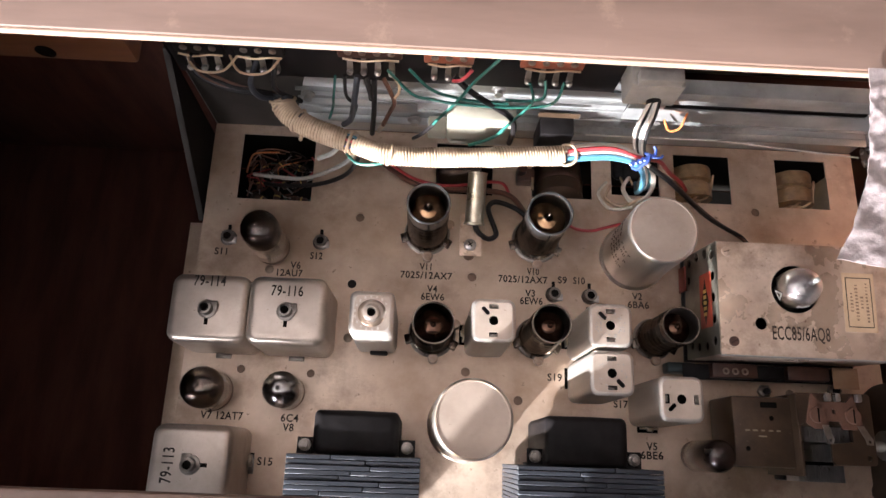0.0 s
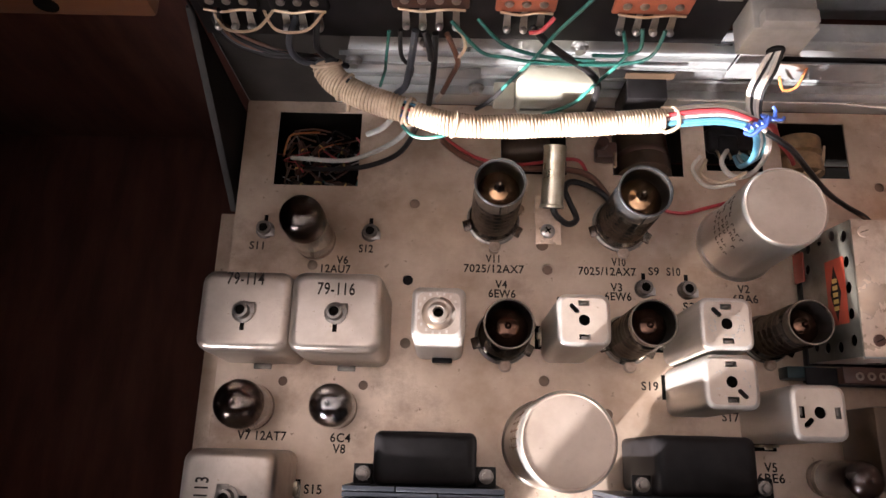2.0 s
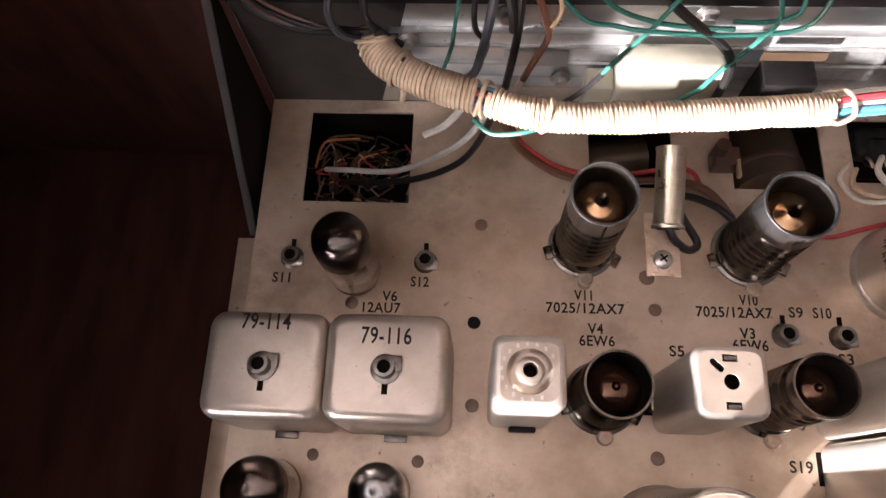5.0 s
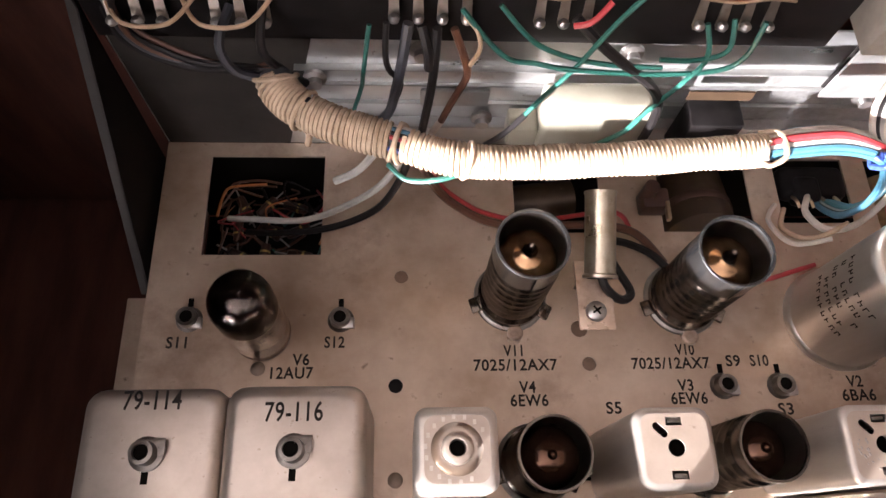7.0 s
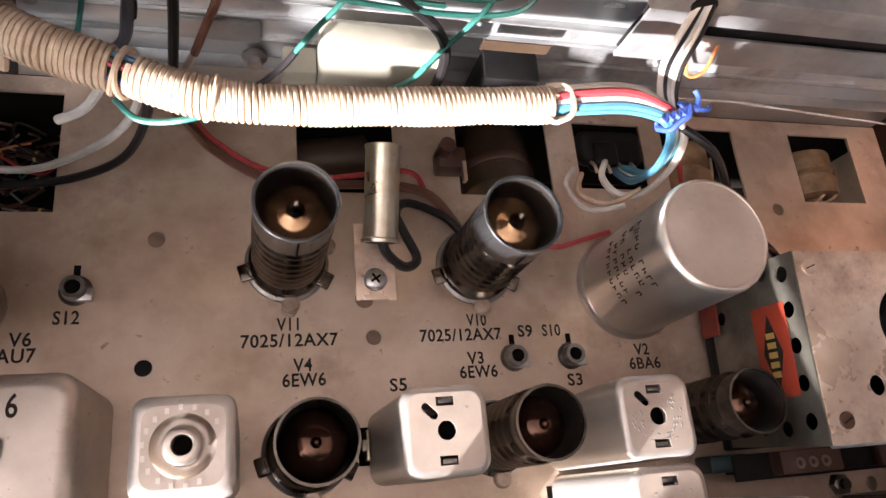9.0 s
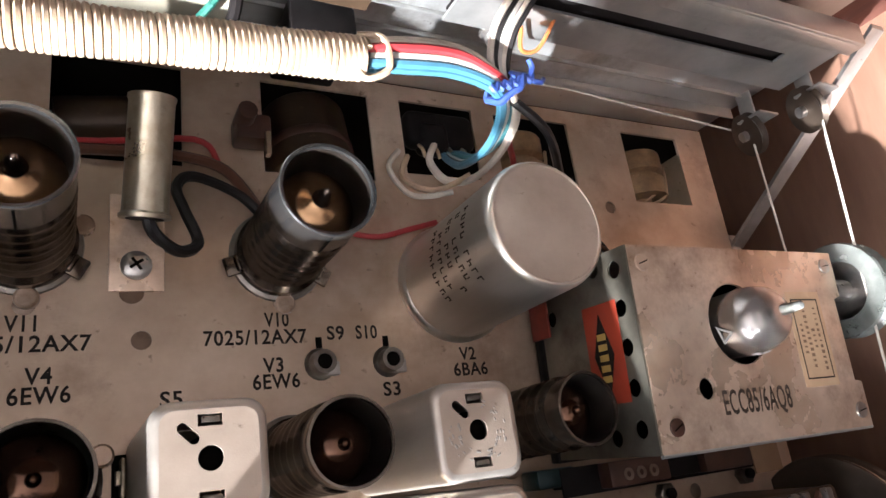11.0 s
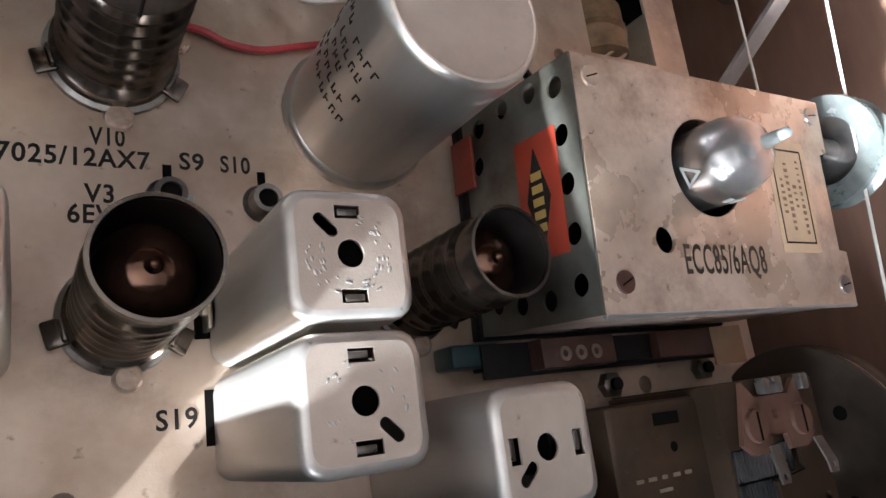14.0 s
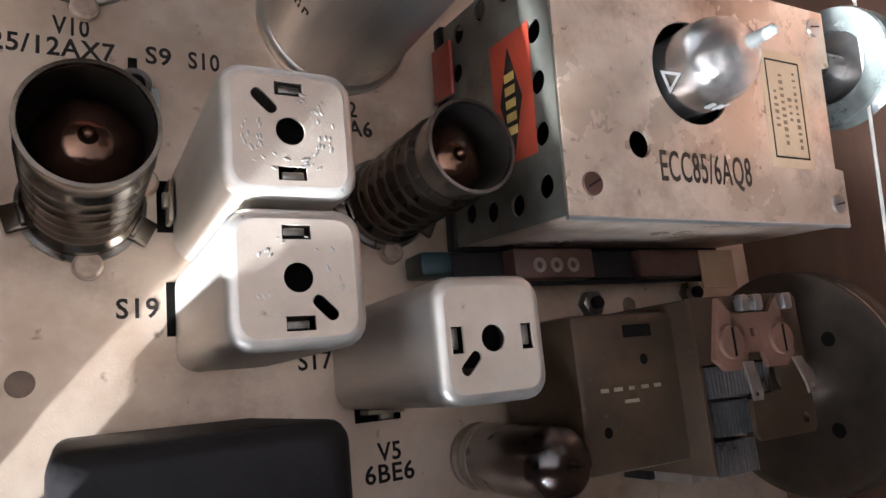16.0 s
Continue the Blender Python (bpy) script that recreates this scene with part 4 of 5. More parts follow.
part("lower_lip", Geo().sweep([(0.0, -0.02, BZ - 0.06), (BX, -0.02, BZ - 0.06)], 0.07, 8), ZINC, tuner)
part("rear_plate", Geo().box((BX / 2, BY - 0.03, (BZ + 0.5) / 2), (BX, 0.06, BZ - 0.8), 0.02), RUSTY, tuner)
part("end_plate", Geo().box((BX - 0.4, BY / 2, (BZ + 0.5) / 2), (0.06, BY - 0.2, BZ - 0.8), 0.02), BLACK, tuner)
vents = []
for i in range(5):
    vents.append(circle(0.75 + 1.18 * i, BZ - 0.62, 0.27, 18))
for y, z in ((0.55, 3.4), (0.6, 2.3), (0.75, 1.3), (5.7, 3.55), (5.75, 2.4), (5.6, 1.3), (4.6, 1.1), (1.9, 1.0)):
    vents.append(circle(y, z, 0.26, 18))
vent_m = Matrix(((0, 0, 1, 0), (1, 0, 0, 0), (0, 1, 0, 0), (0, 0, 0, 1)))
part("vented_side", Geo().plate([(0, 0.5), (BY, 0.5), (BY, BZ - 0.02), (0, BZ - 0.02)], vents, 0, 0.07, vent_m), VENT_PLATE, tuner, "zinc side with round vent holes, shade in its colour")
label_ = part("red_label", Geo().plate([(1.55, 2.75), (4.6, 2.75), (4.6, 4.35), (1.55, 4.35)], [], -0.08, 0.01, vent_m), RED_LABEL, tuner, "orange-red paper label")
part("diamond", Geo().plate([(1.7, 3.5), (3.0, 3.05), (4.3, 3.5), (3.0, 3.95)], [], -0.095, 0.01, vent_m), INK, label_)
for i in range(5):
    part("mark", Geo().plate([(2.2 + 0.32 * i, 3.3), (2.4 + 0.32 * i, 3.3), (2.4 + 0.32 * i, 3.7), (2.2 + 0.32 * i, 3.7)], [], -0.108, 0.01, vent_m), YELLOW, label_)
part("red_strip", Geo().box((-0.25, 4.75, 0.65), (0.1, 1.5, 1.0), 0.03), RED_CARTON, tuner, "dull red carton strip")
# Near-black block: its colour is the shade inside the box.
part("interior_shade", Geo().box((BX / 2 - 0.2, BY / 2, 1.2), (BX - 0.8, BY - 0.4, 1.2), 0.05), HOLE_SHADE, tuner)
part("base_frame", Geo().box((BX / 2, BY / 2, 0.25), (BX + 0.3, BY + 0.2, 0.44), 0.06), BLACK, tuner)
for x, y in ((0.68, 0.7), (0.5, BY - 0.55), (BX - 0.45, 0.55), (BX - 0.5, BY - 0.5)):
    sc = part("screw", Geo().lathe([(0.27, 0), (0.26, 0.06), (0.0, 0.09)], 18, cap0=False), STEEL if x > 5 else (PHENOLIC if y < 1 else RUSTY), tuner, "", (x, y, BZ))
    part("slot", Geo().box((0, 0, 0.09), (0.38, 0.035, 0.012), 0, m=pose(0, 0, 0, 0, 0, 40 * x)), HOLE_SHADE, sc)
pl = part("paper_label", Geo().box((0, 0, 0), (1.75, 3.2, 0.012), 0), LABEL_PAPER, tuner, "small tan paper label with dark print", (7.6, 3.05, BZ + 0.012))
part("border", Geo().plate([(-0.7, -1.35), (0.7, -1.35), (0.7, 1.35), (-0.7, 1.35)], [[(-0.65, -1.3), (0.65, -1.3), (0.65, 1.3), (-0.65, 1.3)]], 0.014, 0.004), INK, pl)
rg = np.random.RandomState(21)
for x, n0 in ((0.42, 12), (0.14, 4), (-0.14, 11), (-0.42, 6)):
    for i in range(n0):
        part("print_bar", Geo().box((x, (n0 / 2 - i - 0.5) * 0.185, 0.01), (0.1 + 0.07 * rg.rand(), 0.045 + 0.07 * rg.rand(), 0.004), 0), FADED_INK, pl)
lettering("ECC85/6AQ8", 0.72, STAMP_INK, tuner, (4.3, 1.2, BZ + 0.008), width=3.1, bold=0.012)

ecc = thing("glass_valve", (19.4, 8.1, 1.8), "bare glass tube with a silvery dome standing in the tuner box", "vacuum tube", "bare valves")
part("envelope", Geo().lathe([(1.0, 0.0), (1.05, 0.2), (1.05, 4.0), (1.0, 4.45), (0.84, 4.85), (0.56, 5.1), (0.28, 5.18), (0.17, 5.26), (0.15, 5.6), (0.1, 5.85), (0.0, 5.9)], 36, cap0=False), GLASS, ecc, "clear glass envelope")
part("getter", Geo().lathe([(0.98, 2.4), (0.98, 3.95), (0.94, 4.3), (0.82, 4.58), (0.62, 4.76), (0.38, 4.86), (0.0, 4.88)], 36, cap0=False), HAZE_BULB, ecc, "silvery getter film")
part("tip", Geo().lathe([(0.16, 5.22), (0.155, 5.5), (0.12, 5.86), (0.0, 5.94)], 16, cap0=False), TIP_GLASS, ecc, "bright sealed glass tip")
part("triangle_mark", Geo().plate([(-0.3, 0.0), (0.3, 0.0), (0.0, 0.5)], [[(-0.18, 0.07), (0.18, 0.07), (0.0, 0.37)]], 1.06, 0.01, pose(0, 0, 3.6, 90, 0, -70)), GREY_INK, ecc)
for i in range(3):
    part("type_mark", Geo().box((0, 0, 0), (0.12, 0.03, 0.26), 0, m=pose(0, 0, 4.05, 0, 0, -8 + 13 * i) @ pose(0, -1.06, 0)), GREY_INK, ecc)

pul = thing("tuner_pulley", (26.35, 9.4, 4.8), "translucent grooved tuner pulley carrying the dial cord", "pulley")
xm = pose(0, 0, 0, 0, 90, 0)
part("rim", Geo().lathe([(1.1, -0.35), (1.75, -0.4), (1.8, -0.3), (1.55, -0.1), (1.55, 0.1), (1.8, 0.3), (1.75, 0.4), (1.1, 0.35), (1.1, -0.35)], 40, m=xm, cap0=False, cap1=False), CLEAR, pul, "milky clear plastic rim")
part("hub", Geo().lathe([(0.0, -0.9), (0.4, -0.9), (0.4, 0.5), (0.0, 0.5)], 20, m=xm).lathe([(0.4, -0.05), (1.12, -0.05), (1.12, 0.05), (0.4, 0.05)], 24, m=xm, cap0=False, cap1=False), STEEL, pul)

# terminal strip under the tuner
strip = thing("terminal_strip", (18.5, 4.1, 0), "brown phenolic terminal strip along the foot of the tuner", "terminal strip")
part("base", Geo().box((1.0, 0.0, 1.0), (9.6, 0.9, 0.1), 0.02), BLACK, strip)
blk = part("block", Geo().box((-1.0, 0.05, 1.35), (2.6, 0.8, 0.6), 0.06), PHENOLIC, strip)
for i in range(3):
    part("eyelet", Geo().lathe([(0.1, 0), (0.2, 0), (0.2, 0.04), (0.1, 0.04)], 14, cap0=False, cap1=False), TIN, blk, "", (-1.55 + 0.55 * i, 0.0, 1.66))
part("block", Geo().box((3.3, 0.05, 1.3), (2.4, 0.8, 0.55), 0.06), PHENOLIC, strip)
part("gap_block", Geo().box((1.2, 0.05, 1.15), (1.6, 0.75, 0.4), 0.03), BLACK, strip)
part("tab", Geo().box((5.6, -0.1, 1.25), (1.5, 1.2, 0.05), 0.0), PAPER, strip)
for x in (-3.2, 5.0):
    part("leg", Geo().box((x, 0, 0.5), (0.5, 0.4, 1.0), 0.03), BLACK, strip)
teal = thing("mica_capacitor", (14.6, 4.3, 0), "dark teal dipped block beside the terminal strip", "capacitor")
part("block", Geo().box((0, 0, 0.5), (1.5, 0.6, 1.0), 0.1), TEAL, teal)
for x, y in ((24.0, 3.4), (19.8, 3.2)):
    n_ = thing("nut", (x, y, 0), "dark steel nut on the deck", "nut", "deck nuts")
    part("hex", Geo().lathe([(0.4, 0), (0.4, 0.3), (0.33, 0.34), (0.2, 0.34)], 6, cap0=False), DARK_STEEL, n_)
    part("stud", Geo().lathe([(0.19, 0.2), (0.19, 0.5), (0.0, 0.5)], 12, cap0=False), BLACK, n_)

# ---- tuning capacitor ----
gang = thing("tuning_capacitor", (16.4, -1.75, 0), "olive tarnished, shade-darkened tuning capacitor with vanes and terminal lugs", "tuning capacitor")
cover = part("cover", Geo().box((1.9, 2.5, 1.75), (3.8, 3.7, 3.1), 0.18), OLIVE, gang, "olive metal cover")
part("slot", Geo().box((2.0, 3.9, 3.31), (0.9, 0.3, 0.02), 0, m=None), HOLE_SHADE, cover)
part("hole", Geo().lathe([(0, 0), (0.13, 0)], 12, (2.1, 3.2, 3.31), cap0=False, cap1=False), HOLE_SHADE, cover)
part("hole", Geo().lathe([(0, 0), (0.13, 0)], 12, (0.7, 1.6, 3.31), cap0=False, cap1=False), HOLE_SHADE, cover)
for i, w in enumerate((0.3, 0.34, 0.22, 0.3, 0.28)):
    part("stamp_bar", Geo().box((0.75 + 0.42 * i, 2.55, 3.305), (w * 0.8, 0.09, 0.012), 0), DULL_STAMP, cover)
part("stamp_bar", Geo().box((1.55, 2.25, 3.305), (0.45, 0.08, 0.012), 0), DULL_STAMP, cover)
part("end_frame", Geo().plate([(3.15, 4.55), (7.0, 4.6), (7.15, 4.45), (7.15, 1.05), (7.0, 0.92), (4.95, 0.92), (4.8, 1.1), (4.8, 1.95), (6.0, 2.1), (6.0, 2.9), (3.15, 2.9)], [circle(6.75, 1.3, 0.14, 12)], 4.05, 0.14), OLIVE, gang, "tarnished end frame with shade in its colour")
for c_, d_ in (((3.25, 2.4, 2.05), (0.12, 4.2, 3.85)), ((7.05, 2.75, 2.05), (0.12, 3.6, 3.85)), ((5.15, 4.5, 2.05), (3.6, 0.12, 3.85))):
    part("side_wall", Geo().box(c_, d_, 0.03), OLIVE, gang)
for i in range(20):
    x = 3.45 + 0.13 * i
    part("vane", Geo().box((x, 2.45, 2.4), (0.035, 0.75, 2.8), 0.0).box((x, 1.5, 2.1), (0.035, 0.85, 2.6), 0.0).box((x, 0.45, 1.8), (0.035, 0.85, 2.4), 0.0), STEEL, gang)
# Black block below the vanes puts shade into the gaps between them.
part("vane_gap_shade", Geo().box((4.7, 1.5, 1.2), (2.9, 2.9, 1.0), 0.03), BLACK, gang)
part("shaft", Geo().lathe([(0.3, 0), (0.3, 9.4), (0, 9.4)], 18, m=pose(3.2, 2.0, 1.9, 0, 90, 0)), STEEL, gang)
ins = part("insulator", Geo().plate([(3.5, 3.0), (3.9, 4.5), (4.3, 4.1), (5.7, 4.1), (6.1, 4.5), (6.5, 3.0), (6.1, 2.7), (5.4, 2.7), (5.3, 3.1), (4.7, 3.1), (4.6, 2.7), (3.9, 2.7)], [[(4.9, 3.5), (5.1, 3.5), (5.1, 3.72), (4.9, 3.72)]], 4.25, 0.15), BROWN_PLATE, gang, "dull brown insulating plate")
for x in (4.1, 6.0):
    part("disc", Geo().lathe([(0.42, 0), (0.4, 0.1), (0, 0.13)], 20, (x, 3.4, 4.25), cap0=False), BROWN_PLATE, ins, "brown trimmer screw")
    part("slot", Geo().box((x, 3.4, 4.385), (0.07, 0.7, 0.012), 0), HOLE_SHADE, ins)
for x0, x1 in ((4.35, 4.5), (6.2, 6.6)):
    part("lug", Geo().plate([(x0 - 0.17, 2.9), (x0 + 0.17, 2.9), (x1 + 0.2, 2.2), (x1 + 0.16, 1.95), (x1 - 0.16, 1.95), (x1 - 0.2, 2.2)], [circle(x1, 2.12, 0.09, 10)], 4.5, 0.06), TIN, gang, "tinned solder lug")
for x in (4.75, 5.25, 6.4):
    part("clip", Geo().box((x, 4.35, 4.25), (0.3, 0.42, 0.3), 0.06), STEEL, gang)
drum = thing("dial_drum", (26.0, 0.3, 2.0), "large dark dial drum on the tuning shaft", "drum")
part("disc", Geo().lathe([(0.0, -0.3), (2.9, -0.3), (3.1, -0.42), (3.36, -0.42), (3.4, -0.36), (3.3, -0.24), (3.3, -0.1), (3.4, 0.0), (3.3, 0.1), (3.3, 0.24), (3.4, 0.36), (3.34, 0.42), (3.1, 0.42), (0.0, 0.3)], 72, m=xm, cap0=False, cap1=False), DRUM, drum)
part("groove", Geo().lathe([(3.3, -0.24), (3.34, -0.2), (3.34, -0.14), (3.3, -0.1)], 72, m=xm, cap0=False, cap1=False), BRASS, drum, "dull brass cord groove")
part("hub", Geo().lathe([(0.0, -0.7), (0.8, -0.7), (0.8, 0.4), (0, 0.4)], 24, m=xm), STEEL, drum)
for y, z in ((1.2, 1.4), (-1.4, 1.2), (0.4, -1.6)):
    part("hole", Geo().lathe([(0, 0), (0.22, 0)], 14, m=pose(-0.33, y, z, 0, 90, 0), cap0=False, cap1=False), HOLE_SHADE, drum)

# dial cord, its pulleys
for (x, y, z), r in (((26.25, 16.6, 5.75), 0.95), ((26.2, 16.9, 3.1), 0.95)):
    p = thing("cord_pulley", (x, y, z), "small dark cord pulley on a bracket pin", "pulley", "cord pulleys")
    part("wheel", Geo().lathe([(0.2, -0.16), (r, -0.16), (r - 0.18, 0), (r, 0.16), (0.2, 0.16)], 26, m=pose(0, 0, 0, 0, 65, 20)), DRUM, p)
    part("pin", Geo().lathe([(0.0, -0.4), (0.22, -0.4), (0.22, 0.3), (0, 0.3)], 12, m=pose(0, 0, 0, 0, 65, 20)), STEEL, p)
    part("hanger", Geo().box((0.1, 0.9, 0.15), (0.12, 2.0, 0.7), 0.04).box((0.1, 0.5, 0.5), (1.2, 0.1, 1.2), 0.04), ZINC, p)


def cord(name, pts, r, material, label, category, group="", seg=7, res=5):
    ob = thing(name, pts[0], label, category, group)
    g_ = Geo().sweep([Vector(q) - Vector(pts[0]) for q in pts], r, seg, res)
    part("run", g_, material, ob)
    return ob


cord("tuning_string", [(26.3, 15.9, 6.15), (26.1, 1.7, 5.2)], 0.05, STRING, "taut white dial cord over the drum", "cord", "dial cords", 6, 3)
cord("tuning_string", [(26.0, 16.3, 3.3), (25.9, 10.9, 3.3)], 0.045, STRING, "taut white dial cord beside the tuner", "cord", "dial cords", 6, 1)
cord("tuning_string", [(9.0, 18.05, 2.5), (17.1, 18.1, 2.45), (25.9, 17.4, 2.5)], 0.045, STRING, "taut white dial cord along the panel", "cord", "dial cords", 6, 1)

# ---- parts seen through the deck openings ----
for x, y in ((23.6, 16.7), (16.9, 16.8)):
    c = thing("choke_coil", (x, y, -2.4), "copper-brown wound coil below a deck opening", "coil", "coils below deck")
    part("winding", Geo().lathe([(1.25, 0), (1.3, 0.1), (1.3, 0.9), (1.05, 1.0), (1.05, 1.15), (1.3, 1.25), (1.3, 2.1), (0.5, 2.15)], 24, m=pose(0, 0.9, 1.0, 90)), COPPER, c)
    part("former", Geo().lathe([(0.55, -0.3), (0.55, 2.6), (0.35, 2.6)], 18, m=pose(0, 0.9, 1.0, 90)), PAPER, c)
    for k in (0.0, 0.5):
        part("lead", Geo().sweep([(1.3, 0.4, 1.6), (0.8, -0.6 - k, 1.9), (-0.5 + k, -1.6, 1.7), (-1.0, -1.9, 0.8)], 0.07, 6), WIRES["tan"], c)
blackcan = thing("coil_form", (8.0, 16.6, -3.3), "dark olive wound coil form in a deck opening", "coil", "coils below deck")
part("body", Geo().lathe([(1.5, 0), (1.55, 0.1), (1.55, 2.9), (1.3, 3.1), (0.0, 3.1)], 28, m=pose(0, 1.2, 1.6, 75)), OLIVE, blackcan)
part("band", Geo().lathe([(1.57, 1.6), (1.6, 1.65), (1.6, 1.95), (1.57, 2.0)], 28, m=pose(0, 1.2, 1.6, 75), cap0=False, cap1=False), PHENOLIC, blackcan)
gc = thing("paper_capacitor", (1.0, 16.6, -2.4), "waxed paper capacitor below a deck opening", "capacitor")
part("body", Geo().lathe([(0.8, 0), (0.85, 0.1), (0.85, 2.8), (0.4, 2.9), (0, 2.9)], 22, m=pose(-0.9, 0.3, 0.4, 0, 90, 8)), OLIVE, gc)
tri_ = thing("trimmer_block", (5.6, 15.9, 0), "small dark tag strip at the edge of a deck opening", "trimmer")
part("block", Geo().box((0, 0, 0.5), (1.1, 0.9, 0.9), 0.12).lathe([(0.3, 0), (0.3, 0.9), (0, 0.9)], 14, (-0.3, 0.2, 0.6)), PHENOLIC, tri_)
part("tag", Geo().box((0.4, -0.6, 0.9), (0.15, 0.8, 0.3), 0.03), BRASS, tri_)
sock = thing("plug_socket", (12.7, 16.8, -0.3), "black plug socket with bent pins in a deck opening", "socket")
part("body", Geo().box((0.1, 0.3, 0.1), (2.9, 1.5, 0.8), 0.35, 3).box((-0.3, -0.1, 0.2), (1.2, 1.2, 0.9), 0.3, 3), BLACK, sock)
for i in range(4):
    part("pin", Geo().sweep([(-0.9 + 0.6 * i, -0.4, 0.3), (-0.9 + 0.6 * i, -0.7, 0.55), (-0.8 + 0.6 * i, -1.0, 0.5)], 0.07, 6), BRASS, sock)

# tangle of parts below the large opening
rg = np.random.RandomState(5)
names = ["brown", "green", "brown", "orange", "brown", "black", "brown", "red", "black", "black"]
for i in range(34):
    p0 = Vector((rg.uniform(-12.2, -8.0), rg.uniform(14.0, 18.0), rg.uniform(-3.6, -1.5)))
    pts = [p0]
    for k in range(3):
        q = pts[-1] + Vector((rg.uniform(-1.4, 1.4), rg.uniform(-1.2, 1.2), rg.uniform(-0.5, 0.5)))
        pts.append(Vector((min(max(q.x, -12.3), -7.9), min(max(q.y, 13.9), 18.0), min(q.z, -0.5))))
    cord("hookup_wire", pts, rg.uniform(0.03, 0.06), WIRES[names[i % 10]], names[i % 10] + " hookup wire below the deck opening", "wire", "wires below deck", 6, 4)
for i in range(9):
    x, y = -11.6 + 1.25 * (i % 3) + rg.uniform(-0.2, 0.2), 14.8 + 1.15 * (i // 3)
    r_ = thing("resistor", (x, y, -2.6), "banded carbon resistor wired below the deck", "resistor", "resistors")
    mm = pose(0, 0, 0, 90, 0, rg.uniform(0, 180))
    part("body", Geo().lathe([(0.1, -0.55), (0.2, -0.5), (0.22, 0), (0.2, 0.5), (0.1, 0.55)], 12, m=mm), PHENOLIC, r_)
    part("band", Geo().lathe([(0.225, 0.1), (0.23, 0.2)], 12, m=mm, cap0=False, cap1=False), YELLOW, r_)
    part("lead", Geo().lathe([(0.04, -1.1), (0.04, 1.1)], 6, m=mm), STEEL, r_)
tagb = thing("tag_board", (-10.0, 16.0, -4.4), "dark phenolic tag board below the deck opening", "tag board")
part("plate", Geo().box((0, 0, 0), (4.2, 3.8, 0.15), 0.04), BLACK, tagb)

# ---- the laced cable and loose wires ----
PATHC = [(-8.5, 17.0, 7.2), (-8.35, 16.5, 7.1), (-7.75, 15.9, 7.05), (-6.5, 15.25, 7.05), (-4.7, 14.7, 7.0), (-3.2, 14.2, 7.0), (-1.6, 14.02, 7.0), (0.4, 14.08, 7.0), (2.3, 14.18, 7.0), (4.6, 14.36, 7.0), (6.8, 14.52, 7.0)]
loom = thing("laced_cable", PATHC[0], "cable loom wrapped in cream lacing cord", "cable loom")
rel = [Vector(q) - Vector(PATHC[0]) for q in PATHC]
def fat(u):
    return 0.12 * max(0.0, 1 - u / 0.42)


part("core", Geo().sweep(rel, lambda u: 0.38 + fat(u), 14, 6), WIRES["slate"], loom, "bundle of dark insulated wires")
fine = spline(rel, 40)
length = [0.0]
for a, b in zip(fine, fine[1:]):
    length.append(length[-1] + (b - a).length)
up = Vector((0, 0, 1))
rg = np.random.RandomState(9)
STEP = 12


def ring_at(s):
    k = max(i for i in range(len(length) - 1) if length[i] <= max(s, 0.0))
    d = (fine[k + 1] - fine[k]).normalized()
    side = d.cross(up).normalized()
    return fine[k] + d * (s - length[k]), side, side.cross(d)


def lace(s0, s1, grow=0.0):
    """Turns of cord from s0 to s1 along the loom."""
    pts, s, ang = [], s0, 0.0
    while s < s1:
        p, side, upv = ring_at(s)
        rr = 0.465 + fat(s / length[-1]) + 0.018 * math.sin(s * 2.1) + rg.uniform(-0.008, 0.008) + grow
        pts.append(p + (upv * math.cos(ang) + side * math.sin(ang)) * rr)
        ang += 2 * math.pi / STEP
        s += (0.15 + 0.02 * math.sin(s * 5.0)) / STEP
    return Geo().sweep(pts, 0.084, 6, 1, smooth=False)


GAPS = (0.24, 1.5, 1.72, 4.5, 4.95, length[-1] - 0.05)
for a_, b_ in zip(GAPS[::2], GAPS[1::2]):
    part("lacing", lace(a_, b_), CORD, loom, "cream cord wound turn by turn")
for s_, tilt in ((0.1, 0.35), (4.62, 0.1), (4.82, -0.12), (1.6, 0.05), (6.9, 0.15)):
    p, side, upv = ring_at(s_)
    d = side.cross(upv)
    rr = 0.55 + fat(s_ / length[-1])
    part("cord_turn", Geo().sweep([p + (upv * math.cos(a) + side * math.sin(a)) * rr - d * tilt * math.cos(a) for a in (i * math.pi / 6 for i in range(12))], 0.08, 7, 3, closed=True), CORD, loom)
for col, a0 in (("red", 0.3), ("blue", -0.4), ("white", -1.0), ("violet", 1.1), ("black", 0.0)):
    pts = []
    for i in range(9):
        p, side, upv = ring_at(4.35 + 0.09 * i)
        pts.append(p + (upv * math.cos(a0) + side * math.sin(a0)) * (0.42 + fat(0.3)))
    part("wire", Geo().sweep(pts, 0.07, 6, 2), WIRES[col], loom)
part("cord_end", Geo().sweep([(rel[-1].x - 0.2, rel[-1].y + 0.5, rel[-1].z + 0.2), (rel[-1].x + 0.35, rel[-1].y + 0.35, rel[-1].z + 0.45), (rel[-1].x + 0.5, rel[-1].y - 0.35, rel[-1].z + 0.3), (rel[-1].x, rel[-1].y - 0.6, rel[-1].z + 0.1), (rel[-1].x - 0.3, rel[-1].y - 0.5, rel[-1].z + 0.2)], 0.09, 7), CORD, loom, "loose pale cord loop")
part("cord_tail", Geo().sweep([(1.0, -1.5, -0.45), (1.05, -1.8, -0.72), (0.98, -1.95, -0.98)], 0.11, 7), CORD, loom)

